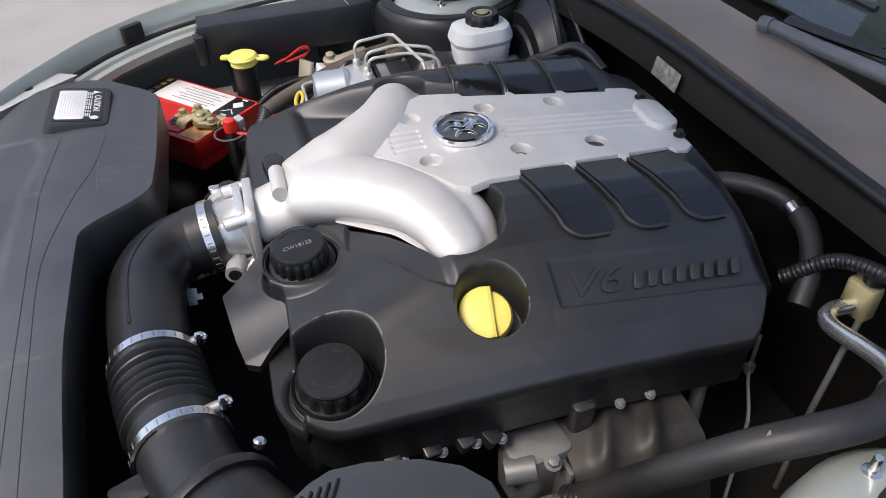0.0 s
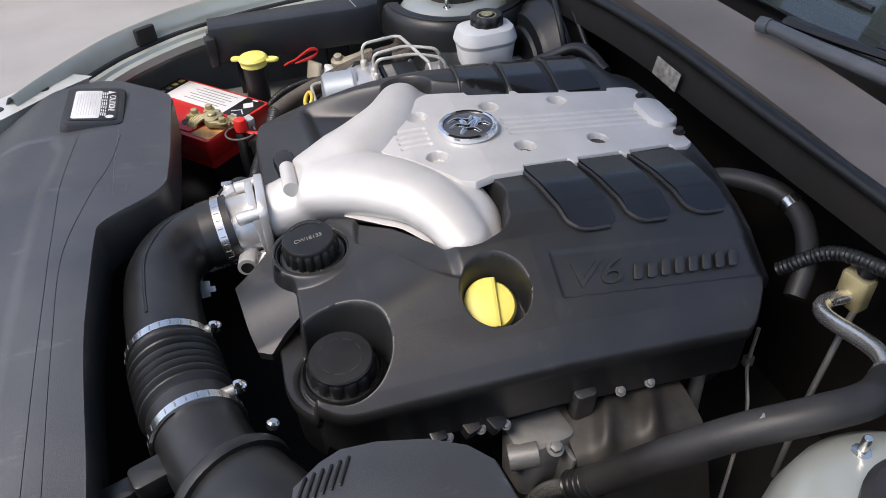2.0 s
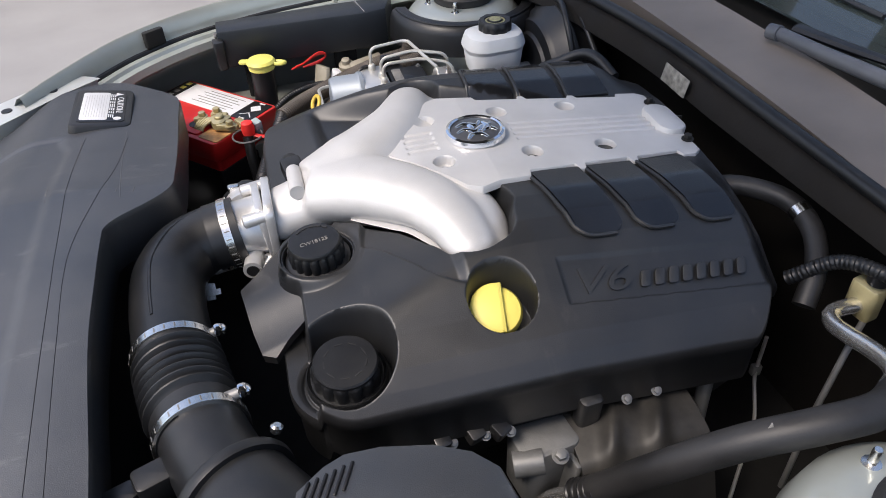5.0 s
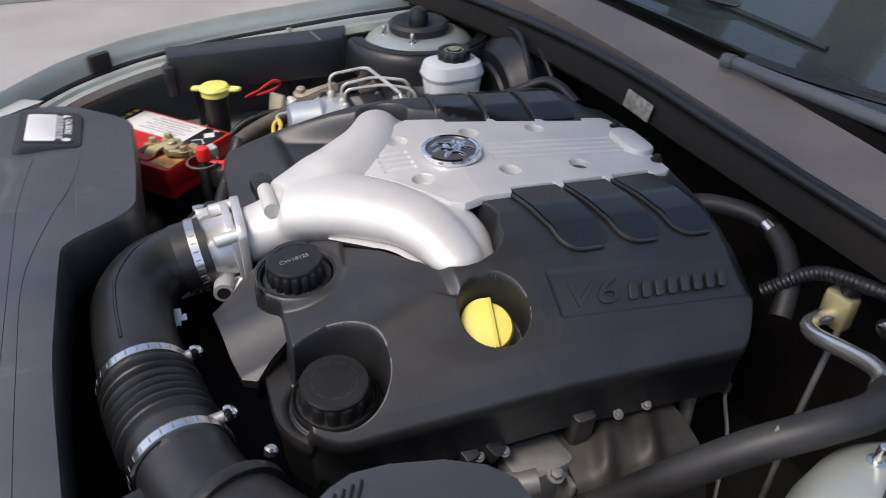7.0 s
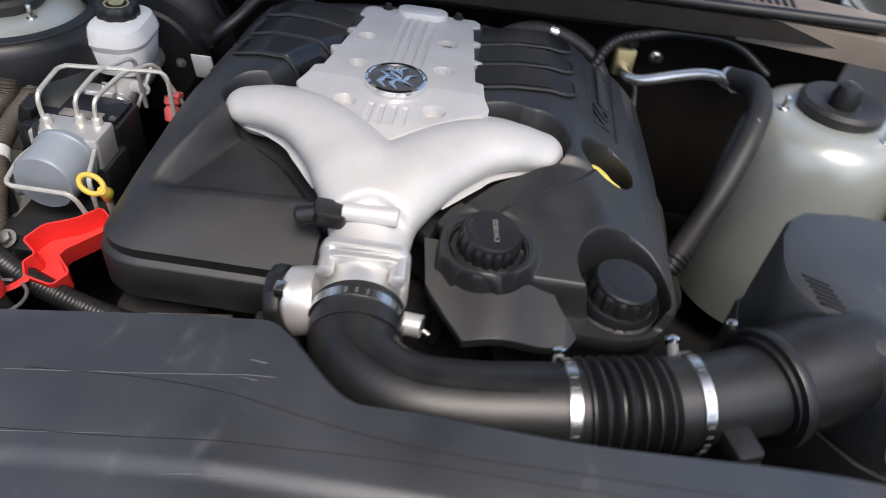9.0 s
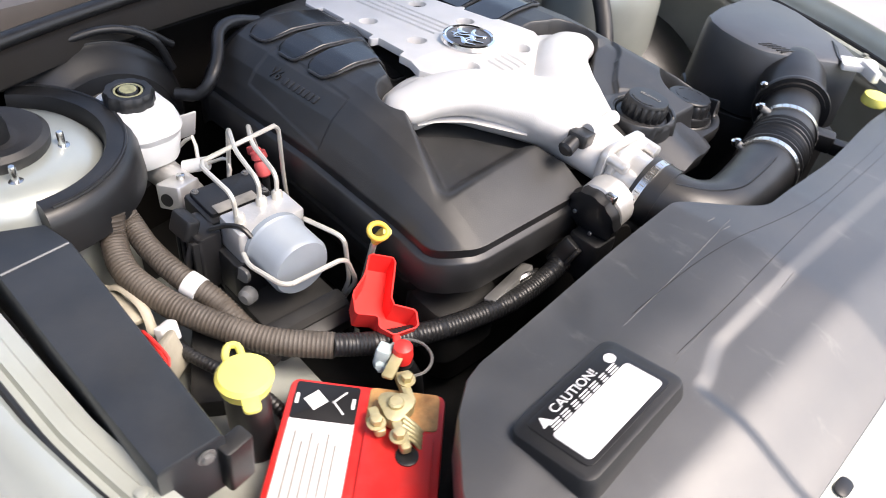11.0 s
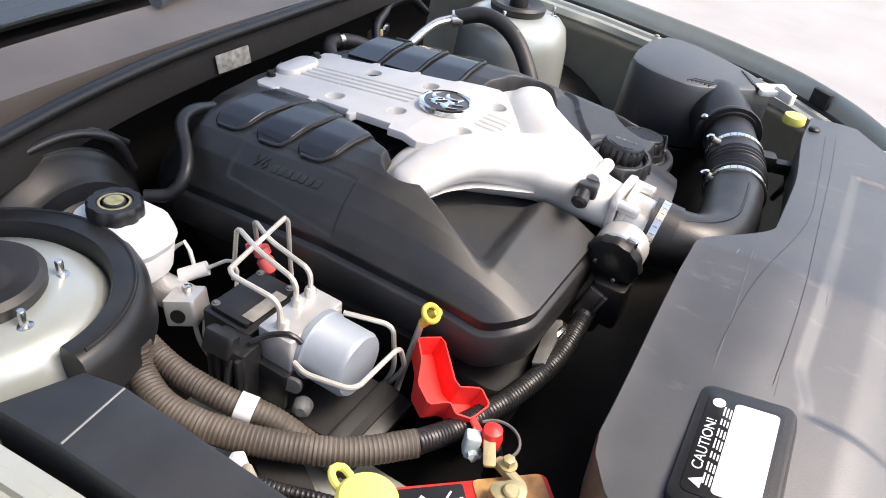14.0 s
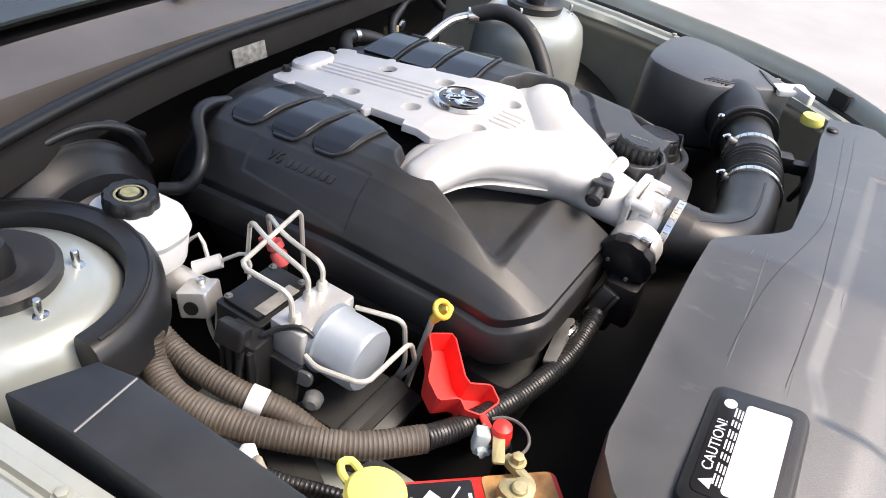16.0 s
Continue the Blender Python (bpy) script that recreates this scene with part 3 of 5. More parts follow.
bolt_at(fb, (-0.366, 0.672, 0.785), (-1, 0, 0), 0.006, 0.005, M_CASTDULL)

# ---- radiator shroud cover ----
rc = thing("radiator_cover", "grey-black plastic radiator cover with scuffs", "cover", (-0.58, 0, 0.75))


def rear_edge(y):
    a = -0.428 - 0.010 * smooth(0.1, 0.42, y)
    b = -0.512 + 0.02 * smooth(-0.2, -0.5, y)
    t = smooth(0.055, -0.055, y)
    return a * (1 - t) + b * t + np.interp(y, [0.40, 0.425, 0.46, 0.515, 0.535], [0.0, -0.006, -0.030, -0.092, -0.135])


def front_edge(y):
    return np.interp(y, [-0.60, -0.50, -0.40, -0.20, -0.05, 0.10, 0.30, 0.40, 0.47, 0.514, 0.535], [-0.575, -0.64, -0.692, -0.716, -0.731, -0.744, -0.752, -0.746, -0.695, -0.652, -0.610])


def rad_z(y, x):
    z = 0.826 - 0.130 * np.maximum(0, y - 0.05) - 0.06 * np.maximum(0, -y - 0.1) + 0.012 * smooth(-0.43, -0.56, x) - 0.034 * smooth(-0.645, -0.76, x)
    z = z - 0.0045 * smooth(-0.583, -0.602, x + 0.018 * smooth(0.2, 0.262, y)) * smooth(0.274, 0.262, y) * smooth(-0.347, -0.335, y)
    return z


s = sheet(-0.60, 0.535, front_edge, rear_edge, rad_z, 230, 120, ((-0.001, -0.003), (-0.001, -0.012), (0.002, -0.075)))
s.v = [(b, a, c) for a, b, c in s.v]
part("cover", s, M_RAD, rc)
for cx, cy in ((-0.505, -0.52),):
    part("push_clip", Geo().lathe([(0.010, 0), (0.011, 0.004), (0.008, 0.007), (0.002, 0.0075)], 18, pose(cx, cy, float(rad_z(np.array(cy), np.array(cx))))), M_BLACK, rc)
for line in ([(-0.572, 0.25), (-0.571, 0.123), (-0.562, -0.08), (-0.556, -0.27), (-0.549, -0.43), (-0.545, -0.50)],
             [(-0.507, 0.24), (-0.513, 0.104), (-0.545, -0.085), (-0.542, -0.25), (-0.531, -0.44), (-0.528, -0.50)]):
    pts = [(p[0], p[1], float(rad_z(np.array(p[1]), np.array(p[0]))) + 0.0002) for p in spline([(a, c, 0) for a, c in line], 0.02)]
    part("seam_line", Geo().tube(pts, 0.00035, 6, 0.02), M_LABELK, rc)
M_SCRATCH = material("dry_scratch", (0.10, 0.10, 0.10), 0.6, bump=0.0, vary=0.3, scale=60)
for line, r in (([(-0.511, 0.26), (-0.505, 0.14), (-0.496, 0.024)], 0.0005), ([(-0.577, 0.263), (-0.573, 0.20), (-0.569, 0.135)], 0.0004),
                ([(-0.479, 0.050), (-0.481, 0.036)], 0.0008), ([(-0.501, 0.053), (-0.503, 0.038)], 0.0008), ([(-0.598, 0.085), (-0.594, 0.035)], 0.0007)):
    pts = [(p[0], p[1], float(rad_z(np.array(p[1]), np.array(p[0]))) + 0.0001) for p in spline([(a, c, 0) for a, c in line], 0.02)]
    part("scratch", Geo().tube(pts, r, 6, 0.02, 0.5), M_SCRATCH, rc)
ra = thing("radiator", "dark radiator core behind the plastic cover", "radiator", (-0.555, -0.03, 0.32))
part("core", Geo().box(0.04, 0.84, 0.42, pose(-0.555, -0.03, 0.53), 0.003, 0.006), M_LABELK, ra)
for sy in (-0.48, 0.42):
    part("side_tank", Geo().box(0.055, 0.055, 0.42, pose(-0.555, sy, 0.53), 0.008, 0.016), M_BLACK, ra)
part("top_rail", Geo().box(0.05, 0.84, 0.02, pose(-0.555, -0.03, 0.748), 0.003, 0.006), M_LABELK, ra)
# caution label tray
tray_m = Matrix.Translation((-0.5595, 0.364, 0.8025)) @ Matrix.Rotation(radians(10.5), 4, "Y") @ Matrix.Rotation(radians(-4.5), 4, "X") @ Matrix.Rotation(radians(2.0), 4, "Z")
lt = thing("caution_tray", "raised black plastic tray holding a caution label", "label", (-0.5685, 0.362, 0.82))
tr_g = Geo().prism(rounded(0.104, 0.172, 0.018), -0.03, 0.006, 0.005, tray_m, 0.004)
part("tray", tr_g, M_BLACK, lt)
plate = part("label", Geo().prism(rounded(0.074, 0.135, 0.008), 0.0055, 0.0072, 0.0004, tray_m), M_LABELK, lt, "black label with white caution text")
part("text_panel", Geo().prism(rounded(0.043, 0.122, 0.005), 0.0072, 0.0078, 0.0002, tray_m @ pose(-0.011, 0, 0)), M_PAPER, plate, "white panel of small unreadable print")
for k in range(9):
    part("print_line", Geo().prism(rounded(0.0009, 0.10 - 0.012 * (k == 8), 0.0004, 1), 0.0078, 0.0080, 0, tray_m @ pose(0.0055 - 0.0040 * k, 0, 0)), M_PRINT, plate)
writing("caution_text", "CAUTION!", 0.0145, tray_m @ pose(0.0275, 0.004, 0.0074, 0, 0, -90), M_PAPER, plate)
for k in range(3):
    for b in range(7):
        part("print_bar", Geo().prism(rounded(0.0017, 0.0132 - 0.0024 * ((b * 7 + k * 3) % 3), 0.0005, 1), 0.0072, 0.0076, 0, tray_m @ pose(0.0188 - 0.0032 * k, 0.046 - 0.0152 * b + 0.001 * k, 0)), M_PAPER, plate)
part("warning_triangle", Geo().prism([(0.007, 0), (-0.005, 0.007), (-0.005, -0.007)], 0.0072, 0.0077, 0, tray_m @ pose(0.025, 0.053, 0)), M_PAPER, plate)
part("warning_sign", Geo().lathe([(0.0065, 0.0072), (0.0065, 0.0077)], 20, tray_m @ pose(0.026, -0.055, 0)), M_PAPER, plate)

# ---- engine cover ----
cov = thing("engine_cover", "moulded black V6 engine cover with grime", "engine cover", (0, 0, 0.7))
BR_L = [(-0.235, -0.016), (-0.165, -0.048), (-0.101, -0.104), (-0.073, -0.155), (-0.062, -0.194)]
BR_R = [(-0.235, -0.010), (-0.162, 0.024), (-0.098, 0.078), (-0.067, 0.130), (-0.055, 0.173)]
RAD_L = [0.051, 0.058, 0.059, 0.052, 0.041]
RAD_R = [0.051, 0.058, 0.057, 0.050, 0.041]
SHIFT = [0.0, 0.012, 0.024, 0.022, 0.010]
BACK_L = [(x + k, y + 0.4 * k) for (x, y), k in zip(BR_L, SHIFT)]
BACK_R = [(x + k, y - 0.4 * k) for (x, y), k in zip(BR_R, SHIFT)]


def seg_dist(x, y, line, rads):
    """How far outside the branch with that line and those half-widths."""
    best = np.full(np.shape(x), 9.0)
    for (ax, ay), (bx, by), ra, rb in zip(line, line[1:], rads, rads[1:]):
        dx, dy = bx - ax, by - ay
        t = np.clip(((x - ax) * dx + (y - ay) * dy) / (dx * dx + dy * dy), 0, 1)
        best = np.minimum(best, np.hypot(x - ax - t * dx, y - ay - t * dy) - ra - (rb - ra) * t)
    return best


def softmin(a, b, k=0.012):
    h = np.clip(0.5 + 0.5 * (b - a) / k, 0, 1)
    return b * (1 - h) + a * h - k * h * (1 - h)


def tilt(x):
    return 0.10 * np.maximum(x, 0)


def left_z(x, y):
    a = -y
    z = np.interp(a, [0, 0.10, 0.16, 0.21, 0.245, 0.275, 0.31, 0.345, 0.364, 0.385], [0.833, 0.838, 0.846, 0.846, 0.839, 0.822, 0.800, 0.782, 0.768, 0.748]) - tilt(x) * 0.8
    z = softmin(z, 0.794 + 0.22 * (x + 0.277), 0.012)
    # dished floor between the branch, the coolant cap and the yellow cap
    d = np.minimum(seg_dist(x, y, BR_L, RAD_L), seg_dist(x, y, BACK_L, RAD_L))
    z = z - 0.008 * smooth(0.046, 0.038, d) * smooth(-0.212, -0.203, x - 0.25 * (y + 0.19)) * smooth(-0.085, -0.100, x)
    # lower ledge in front of the deck
    deck = smooth(-0.287, -0.279, x)
    z = 0.747 + (z - 0.747) * deck
    # raised collar round the coolant cap
    d1 = np.hypot(x + 0.252, y + 0.147)
    z = z + (0.808 - z) * smooth(0.062, 0.052, d1) * smooth(-0.315, -0.30, x)
    z = z + (0.792 - z) * smooth(0.047, 0.043, d1)
    # trough under the manifold branch
    z = z - 0.034 * smooth(0.005, -0.004, d)
    # well of the lower cap, open towards the ledge, with a shallow ring
    d2 = np.hypot(x + 0.245, y + 0.310)
    z = z + (0.744 - z) * smooth(0.060, 0.051, d2)
    z = z - 0.0035 * smooth(0.0025, 0.0012, np.abs(d2 - 0.0515))
    # well of the yellow cap
    dy = np.hypot(x + 0.056, (y + 0.293) * 1.05)
    z = z + (z * 0 + 0.766 - 0.5 * (-(y + 0.285)) - z) * smooth(0.042, 0.036, dy)
    # name panel
    u = (x - 0.160) / 0.142
    v = (y + 0.297 + 0.006 * u) / 0.026
    inside = smooth(1.0, 0.975, np.abs(u)) * smooth(1.0, 0.88, np.abs(v))
    z = z - 0.0035 * inside
    z = z - 0.05 * smooth(0.275, 0.318, x) * smooth(0.05, 0.3, a)
    return z


def left_lo(x):
    t = np.clip((x + 0.312) / 0.075, 0, 1)
    return -0.300 - 0.078 * np.sqrt(1 - (1 - t) ** 2) * smooth(0.315, 0.235, x)


def left_hi(x):
    return -0.004 - 0.090 * smooth(-0.16, -0.235, x) - 0.11 * smooth(-0.29, -0.312, x)


lin_x = np.concatenate([np.linspace(-0.312, -0.29, 20), np.linspace(-0.2885, 0.02, 210), np.linspace(0.023, 0.318, 120)])
part("shell", sheet(0, 0, left_lo, left_hi, left_z, 0, 250, ((-0.0012, -0.003), (-0.002, -0.008), (-0.001, -0.020), (0.003, -0.023), (0.004, -0.078)), xs=lin_x), M_COVER, cov, sharp=60)


def right_z(x, y):
    z = np.interp(y, [0, 0.10, 0.15, 0.195, 0.225, 0.25, 0.275, 0.292, 0.305], [0.833, 0.838, 0.846, 0.846, 0.840, 0.829, 0.806, 0.778, 0.752]) - tilt(x) * 0.8
    z = softmin(z, 0.763 + 0.50 * (x + 0.30), 0.070)
    d = seg_dist(x, y, BR_R, RAD_R)
    # dished triangle between the deck, the ridge and the branch
    s = (y - 0.173) * 0.92 + (x + 0.066) * 0.39
    low = smooth(0.026, -0.004, s) * smooth(-0.222, -0.192, x + 0.075 * (y - 0.1))
    z = z + (0.786 + 0.06 * (x + 0.2) - z) * low
    z = z - 0.034 * smooth(0.006, -0.008, d) * (1 - 0.6 * low)
    u = (x - 0.085) / 0.100
    v = (y - 0.266 + 0.006 * u) / 0.028
    z = z - 0.0022 * smooth(1.0, 0.97, np.abs(u)) * smooth(1.0, 0.9, np.abs(v))
    z = z - 0.05 * smooth(0.27, 0.335, x) * smooth(0.05, 0.3, y)
    return z


def right_hi(x):
    t = np.clip((x + 0.300) / 0.06, 0, 1)
    t2 = np.clip((0.335 - x) / 0.06, 0, 1)
    return 0.245 + 0.058 * np.sqrt(1 - (1 - t) ** 2) * (0.6 + 0.4 * np.sqrt(1 - (1 - t2) ** 2))


lin_x = np.concatenate([np.linspace(-0.300, -0.28, 12), np.linspace(-0.278, 0.0, 190), np.linspace(0.003, 0.335, 110)])
part("shell", sheet(0, 0, lambda x: 0.004 + 0.040 * smooth(-0.19, -0.25, x), right_hi, right_z, 0, 230, ((0.0005, -0.003), (0.0015, -0.014), (-0.004, -0.0175), (-0.0065, -0.020), (-0.0055, -0.070)), xs=lin_x), M_COVER, cov, sharp=50)
# sloping nose below the coolant cap
nose = sheet(-0.357, -0.245, lambda x: np.interp(x, [-0.357, -0.346, -0.338, -0.322, -0.300, -0.245], [-0.137, -0.213, -0.248, -0.258, -0.240, -0.205]), lambda x: np.interp(x, [-0.357, -0.33, -0.30, -0.245], [-0.133, -0.110, -0.085, -0.075]),
             lambda x, y: 0.748 + 0.36 * (x + 0.355) + 0.08 * (y + 0.2) - 0.3 * np.maximum(0, -y - 0.245) + 0.013 * np.exp(-((y + 0.170) / 0.042) ** 2), 60, 60, ((0, -0.002), (0.001, -0.012)))
part("nose", nose, M_COVER, cov)


def pad(x0, x1, y0, y1, zf):
    sg = -1 if y1 < 0 else 1
    ys = y0 + (y1 - y0) * np.concatenate([np.linspace(0, 0.88, 18), np.linspace(0.89, 1, 14)])
    corner = lambda y: 1 - np.sqrt(1 - np.clip((np.abs(y) - abs(y1) + 0.016) / 0.016, 0, 0.999) ** 2)
    g = sheet(0, 0, lambda y: x0 + 0.10 * (np.abs(y) - abs(y0)) + 0.016 * corner(y), lambda y: x1 + 0.02 * (np.abs(y) - abs(y0)) - 0.016 * corner(y),
              lambda y, x: zf(x, y) + 0.0062 - 0.0035 * smooth(0.2, 0.25, np.abs(y)), 0, 14, ((-0.0015, -0.0015), (-0.002, -0.004), (-0.002, -0.014)), xs=ys if sg > 0 else ys)
    g.v = [(b, a, c) for a, b, c in g.v]
    edge = [(x0 - 0.003 + 0.10 * (abs(y) - abs(y0)), y) for y in np.linspace(y0, y1 - sg * 0.014, 12)]
    edge += [(x0 + 0.004 + 0.10 * (abs(y1) - abs(y0)), y1 - sg * 0.002), (x0 + 0.016 + 0.10 * (abs(y1) - abs(y0)), y1 + sg * 0.002), (x1 - 0.010, y1 + sg * 0.002)]
    part("pad_rim", Geo().tube([(ex, ey, float(zf(np.array(ex), np.array(ey))) + 0.0030) for ex, ey in edge], 0.0028, 8, 0.008), M_COVER, cov)
    return part("pad", g, M_PAD, cov)


for x0, x1 in ((0.045, 0.115), (0.127, 0.192), (0.206, 0.272)):
    pad(x0, x1, -0.104, -0.248, left_z)
for x0, x1 in ((0.030, 0.098), (0.108, 0.175), (0.188, 0.255)):
    pad(x0, x1, 0.104, 0.240, right_z)

# silver centre plate with countersunk holes, grooves and ribs
HOLES = [(-0.062, 0.058), (-0.061, -0.058), (0.052, 0.062), (0.066, -0.059), (0.165, 0.068), (0.179, -0.054)]


def plate_z(x, y):
    z = 0.851 - 0.115 * np.maximum(x, 0) - 0.003 * smooth(0.09, 0.13, np.abs(y))
    for i, (hx, hy) in enumerate(HOLES):
        d = np.hypot(x - hx, y - hy)
        z = z - 0.014 * smooth(0.0155, 0.012, d) - (0.03 * smooth(0.012, 0.010, d) if i == 0 else -0.004 * smooth(0.007, 0.005, d))
    for gy in (-0.022, -0.0075, 0.0075, 0.022):
        z = z - 0.0024 * smooth(0.0050, 0.0028, np.abs(y - gy)) * (smooth(0.055, 0.06, x) * smooth(0.285, 0.28, x) + smooth(-0.104, -0.10, x) * smooth(-0.058, -0.062, x))
    z = z - 0.006 * smooth(-0.09, -0.135, x)
    return z


def plate_edge(x, first):
    w = np.interp(x, [-0.134, -0.045, -0.028, 0.0, 0.30, 0.315], [0.004, 0.120, 0.128, 0.120, 0.097, 0.085])
    for k in range(3):
        w = w - 0.012 * smooth(first + 0.082 * k, first + 0.082 * k + 0.004, x) * smooth(first + 0.082 * k + 0.076, first + 0.082 * k + 0.07, x)
    return w


part("centre_plate", sheet(-0.134, 0.312, lambda x: -plate_edge(x, 0.042), lambda x: plate_edge(x, 0.028), plate_z, 300, 220, ((-0.0008, -0.0012), (-0.001, -0.012)), core=0.086), M_SILVER, cov, "silver painted cast centre plate with grooves", sharp=40)
lobe = Geo()
lobe.prism(rounded(0.045, 0.085, 0.02, 6), -0.02, 0.010, 0.005, pose(0.300, 0.0, 0.816, 0, 6, 0))
part("filler_boss", lobe, M_SILVER, cov)
for sx, sy in ((0.318, 0.06), (0.318, -0.06)):
    bolt_at(cov, (sx - 0.01, sy, 0.817), r=0.006, h=0.008, mat=M_DARK)

# badge: black disc in a chrome ring with plain strokes
bd = thing("badge", "round black badge with a chrome ring and strokes", "badge", (0, 0, 0.85))
bm4 = Matrix.Translation((0.0, 0.0, 0.851))
part("disc", Geo().lathe([(0.036, 0.0), (0.036, 0.005), (0.034, 0.0062), (0.01, 0.007), (0.001, 0.007)], 48, bm4), material("dark_badge_field", (0.10, 0.10, 0.105), 0.38, metal=0.5, bump=0.1, vary=0.2), bd)
part("ring", Geo().lathe([(0.0355, 0.002), (0.036, 0.008), (0.0385, 0.0095), (0.042, 0.008), (0.0435, 0.001)], 56, bm4), M_CHROME, bd)
for pts in ([(-0.026, 0.012), (-0.012, 0.02), (0.004, 0.012), (0.012, 0.022)], [(-0.028, -0.004), (-0.014, 0.004), (0.0, -0.004), (0.01, 0.006), (0.026, 0.012)],
            [(-0.016, -0.024), (-0.008, -0.012), (0.006, -0.014), (0.012, -0.026)], [(0.012, -0.004), (0.024, -0.002), (0.03, -0.012)], [(-0.006, 0.02), (-0.004, 0.006), (-0.01, -0.006)], [(0.016, 0.018), (0.018, 0.004), (0.008, -0.008)]):
    part("stroke", Geo().tube([(x, y, 0.8583) for x, y in pts], [0.0024, 0.0046, 0.0042, 0.0022], 8, 0.004, 0.35), M_CHROME, bd)

# raised name on the side panel
m6 = Matrix.Translation((0.070, -0.2955, 0.8005)) @ Matrix.Rotation(radians(-2.5), 4, "Z") @ Matrix.Rotation(radians(3), 4, "Y") @ Matrix.Rotation(radians(32), 4, "X")
slant = Matrix(((1, 0.28, 0, 0), (0, 1, 0, 0), (0, 0, 1, 0), (0, 0, 0, 1)))
writing("name_text", "V6", 0.046, m6 @ Matrix.Diagonal((1.45, 1, 1, 1)) @ slant, M_COVER, cov, 0.0026)
for k in range(8):
    part("name_bar", Geo().box(0.0130, 0.021, 0.004, m6 @ slant @ pose(0.054 + 0.0182 * k, -0.004, -0.0004 - 0.0004 * k), 0.0012, 0.004), M_COVER, cov)

m7 = Matrix.Translation((0.140, 0.2655, float(right_z(np.array(0.140), np.array(0.2655))) + 0.0012)) @ Matrix.Rotation(radians(180), 4, "Z") @ Matrix.Rotation(radians(-5), 4, "Y") @ Matrix.Rotation(radians(40), 4, "X")
writing("name_text", "V6", 0.026, m7 @ slant, M_COVER, cov, 0.0010)
for k in range(7):
    part("name_bar", Geo().box(0.009, 0.013, 0.004, m7 @ slant @ pose(0.028 + 0.0125 * k, -0.002, -0.0016), 0.001, 0.002), M_COVER, cov)

# ---- intake manifold ----
im = thing("intake_manifold", "silver cast Y-shaped intake manifold", "manifold", (-0.15, 0, 0.8))
yg = Geo()
ZC = 0.808
RISE = (0.002, 0.016, 0.023, 0.020, 0.015)
CROWN_L = [(x - k, y - k) for (x, y), k in zip(BR_L, (0, 0.002, 0.005, 0.006, 0.005))]
CROWN_R = [(x - k, y + k) for (x, y), k in zip(BR_R, (0, 0.002, 0.006, 0.008, 0.007))]
SLIM = (0, 0.002, 0.009, 0.010, 0.006)
for line, wide, lift in ((CROWN_L, RAD_L, 0.85), (CROWN_R, RAD_R, 1.0), (BACK_L, RAD_L, -0.2), (BACK_R, RAD_R, -0.2)):
    rad = [r - (k if lift > 0 else 0) for r, k in zip(wide, SLIM)]
    pts = [(x, y, ZC + 0.004 - (0.006 if i == 4 else 0) + lift * RISE[i]) for i, (x, y) in enumerate(line)]
    yg.tube(pts, rad, 28, 0.008, 0.70)
    e = pts[-1]
    yg.add(*(lambda q: (q.v, q.f))(Geo().lathe([(rad[-1] * math.sin(a), -rad[-1] * 0.66 * math.cos(a)) for a in np.linspace(0.02, 3.12, 12)], 24, pose(*e))))
yg.lathe([(0.078 * math.sin(a), -0.036 * math.cos(a)) for a in np.linspace(0.02, 3.12, 14)], 32, pose(-0.095, -0.012, 0.808))
yg.tube([(-0.305, -0.018, 0.785), (-0.27, -0.016, 0.790), (-0.235, -0.013, 0.797), (-0.19, -0.01, 0.804), (-0.15, -0.008, 0.806)], [0.043, 0.047, 0.053, 0.060, 0.05], 24, 0.008, 0.78)
yo = part("runner", yg, M_SILVER, im, sharp=180)
rm = yo.modifiers.new("blend", "REMESH")
rm.mode, rm.voxel_size, rm.use_smooth_shade = "VOXEL", 0.0042, True
sm = yo.modifiers.new("soften", "SMOOTH")
sm.factor, sm.iterations = 0.5, 14
for line, rad in ((BR_L, RAD_L), (BR_R, RAD_R)):
    lip = [(x, y, 0.798 + 0.5 * k) for (x, y), k in zip(line, RISE)]
    part("lower_lip", Geo().tube(lip[1:], [r - 0.003 for r in rad[1:]], 28, 0.008, 0.05), M_SILVER, im)
part("port", Geo().tube([(-0.262, 0.015, 0.832), (-0.262, -0.045, 0.834)], 0.0105, 14), M_SILVER, im)
part("flange", Geo().prism(rounded(0.098, 0.098, 0.018), 0, 0.012, 0.002, along((-0.298, -0.018, 0.780), (-1, 0, 0))), M_CAST, im)

# ---- throttle body ----
tb = thing("throttle_body", "bare cast alloy throttle body with clamp", "throttle body", (-0.33, -0.018, 0.775))
AX = Vector((-1, -0.05, -0.10)).normalized()
T0 = Vector((-0.308, -0.018, 0.778))
part("bore", Geo().lathe([(0.046, 0), (0.046, 0.006), (0.0415, 0.01), (0.041, 0.042), (0.044, 0.046), (0.044, 0.055), (0.038, 0.058)], 40, along(T0, AX)), M_CAST, tb)
part("mount", Geo().prism(rounded(0.094, 0.094, 0.02), 0, 0.011, 0.002, along(T0, AX)), M_CAST, tb)
for dy, dz in ((-0.038, 0.036), (0.038, 0.036), (-0.038, -0.036), (0.038, -0.036)):
    part("mount_bolt", Geo().lathe([(0.009, -0.004), (0.009, 0.03), (0.006, 0.032)], 14, along(T0 + Vector((0, dy, dz)), AX)), M_CAST, tb)
part("side_pipe", Geo().tube([(-0.335, -0.05, 0.75), (-0.34, -0.088, 0.752)], 0.013, 18), M_CAST, tb)
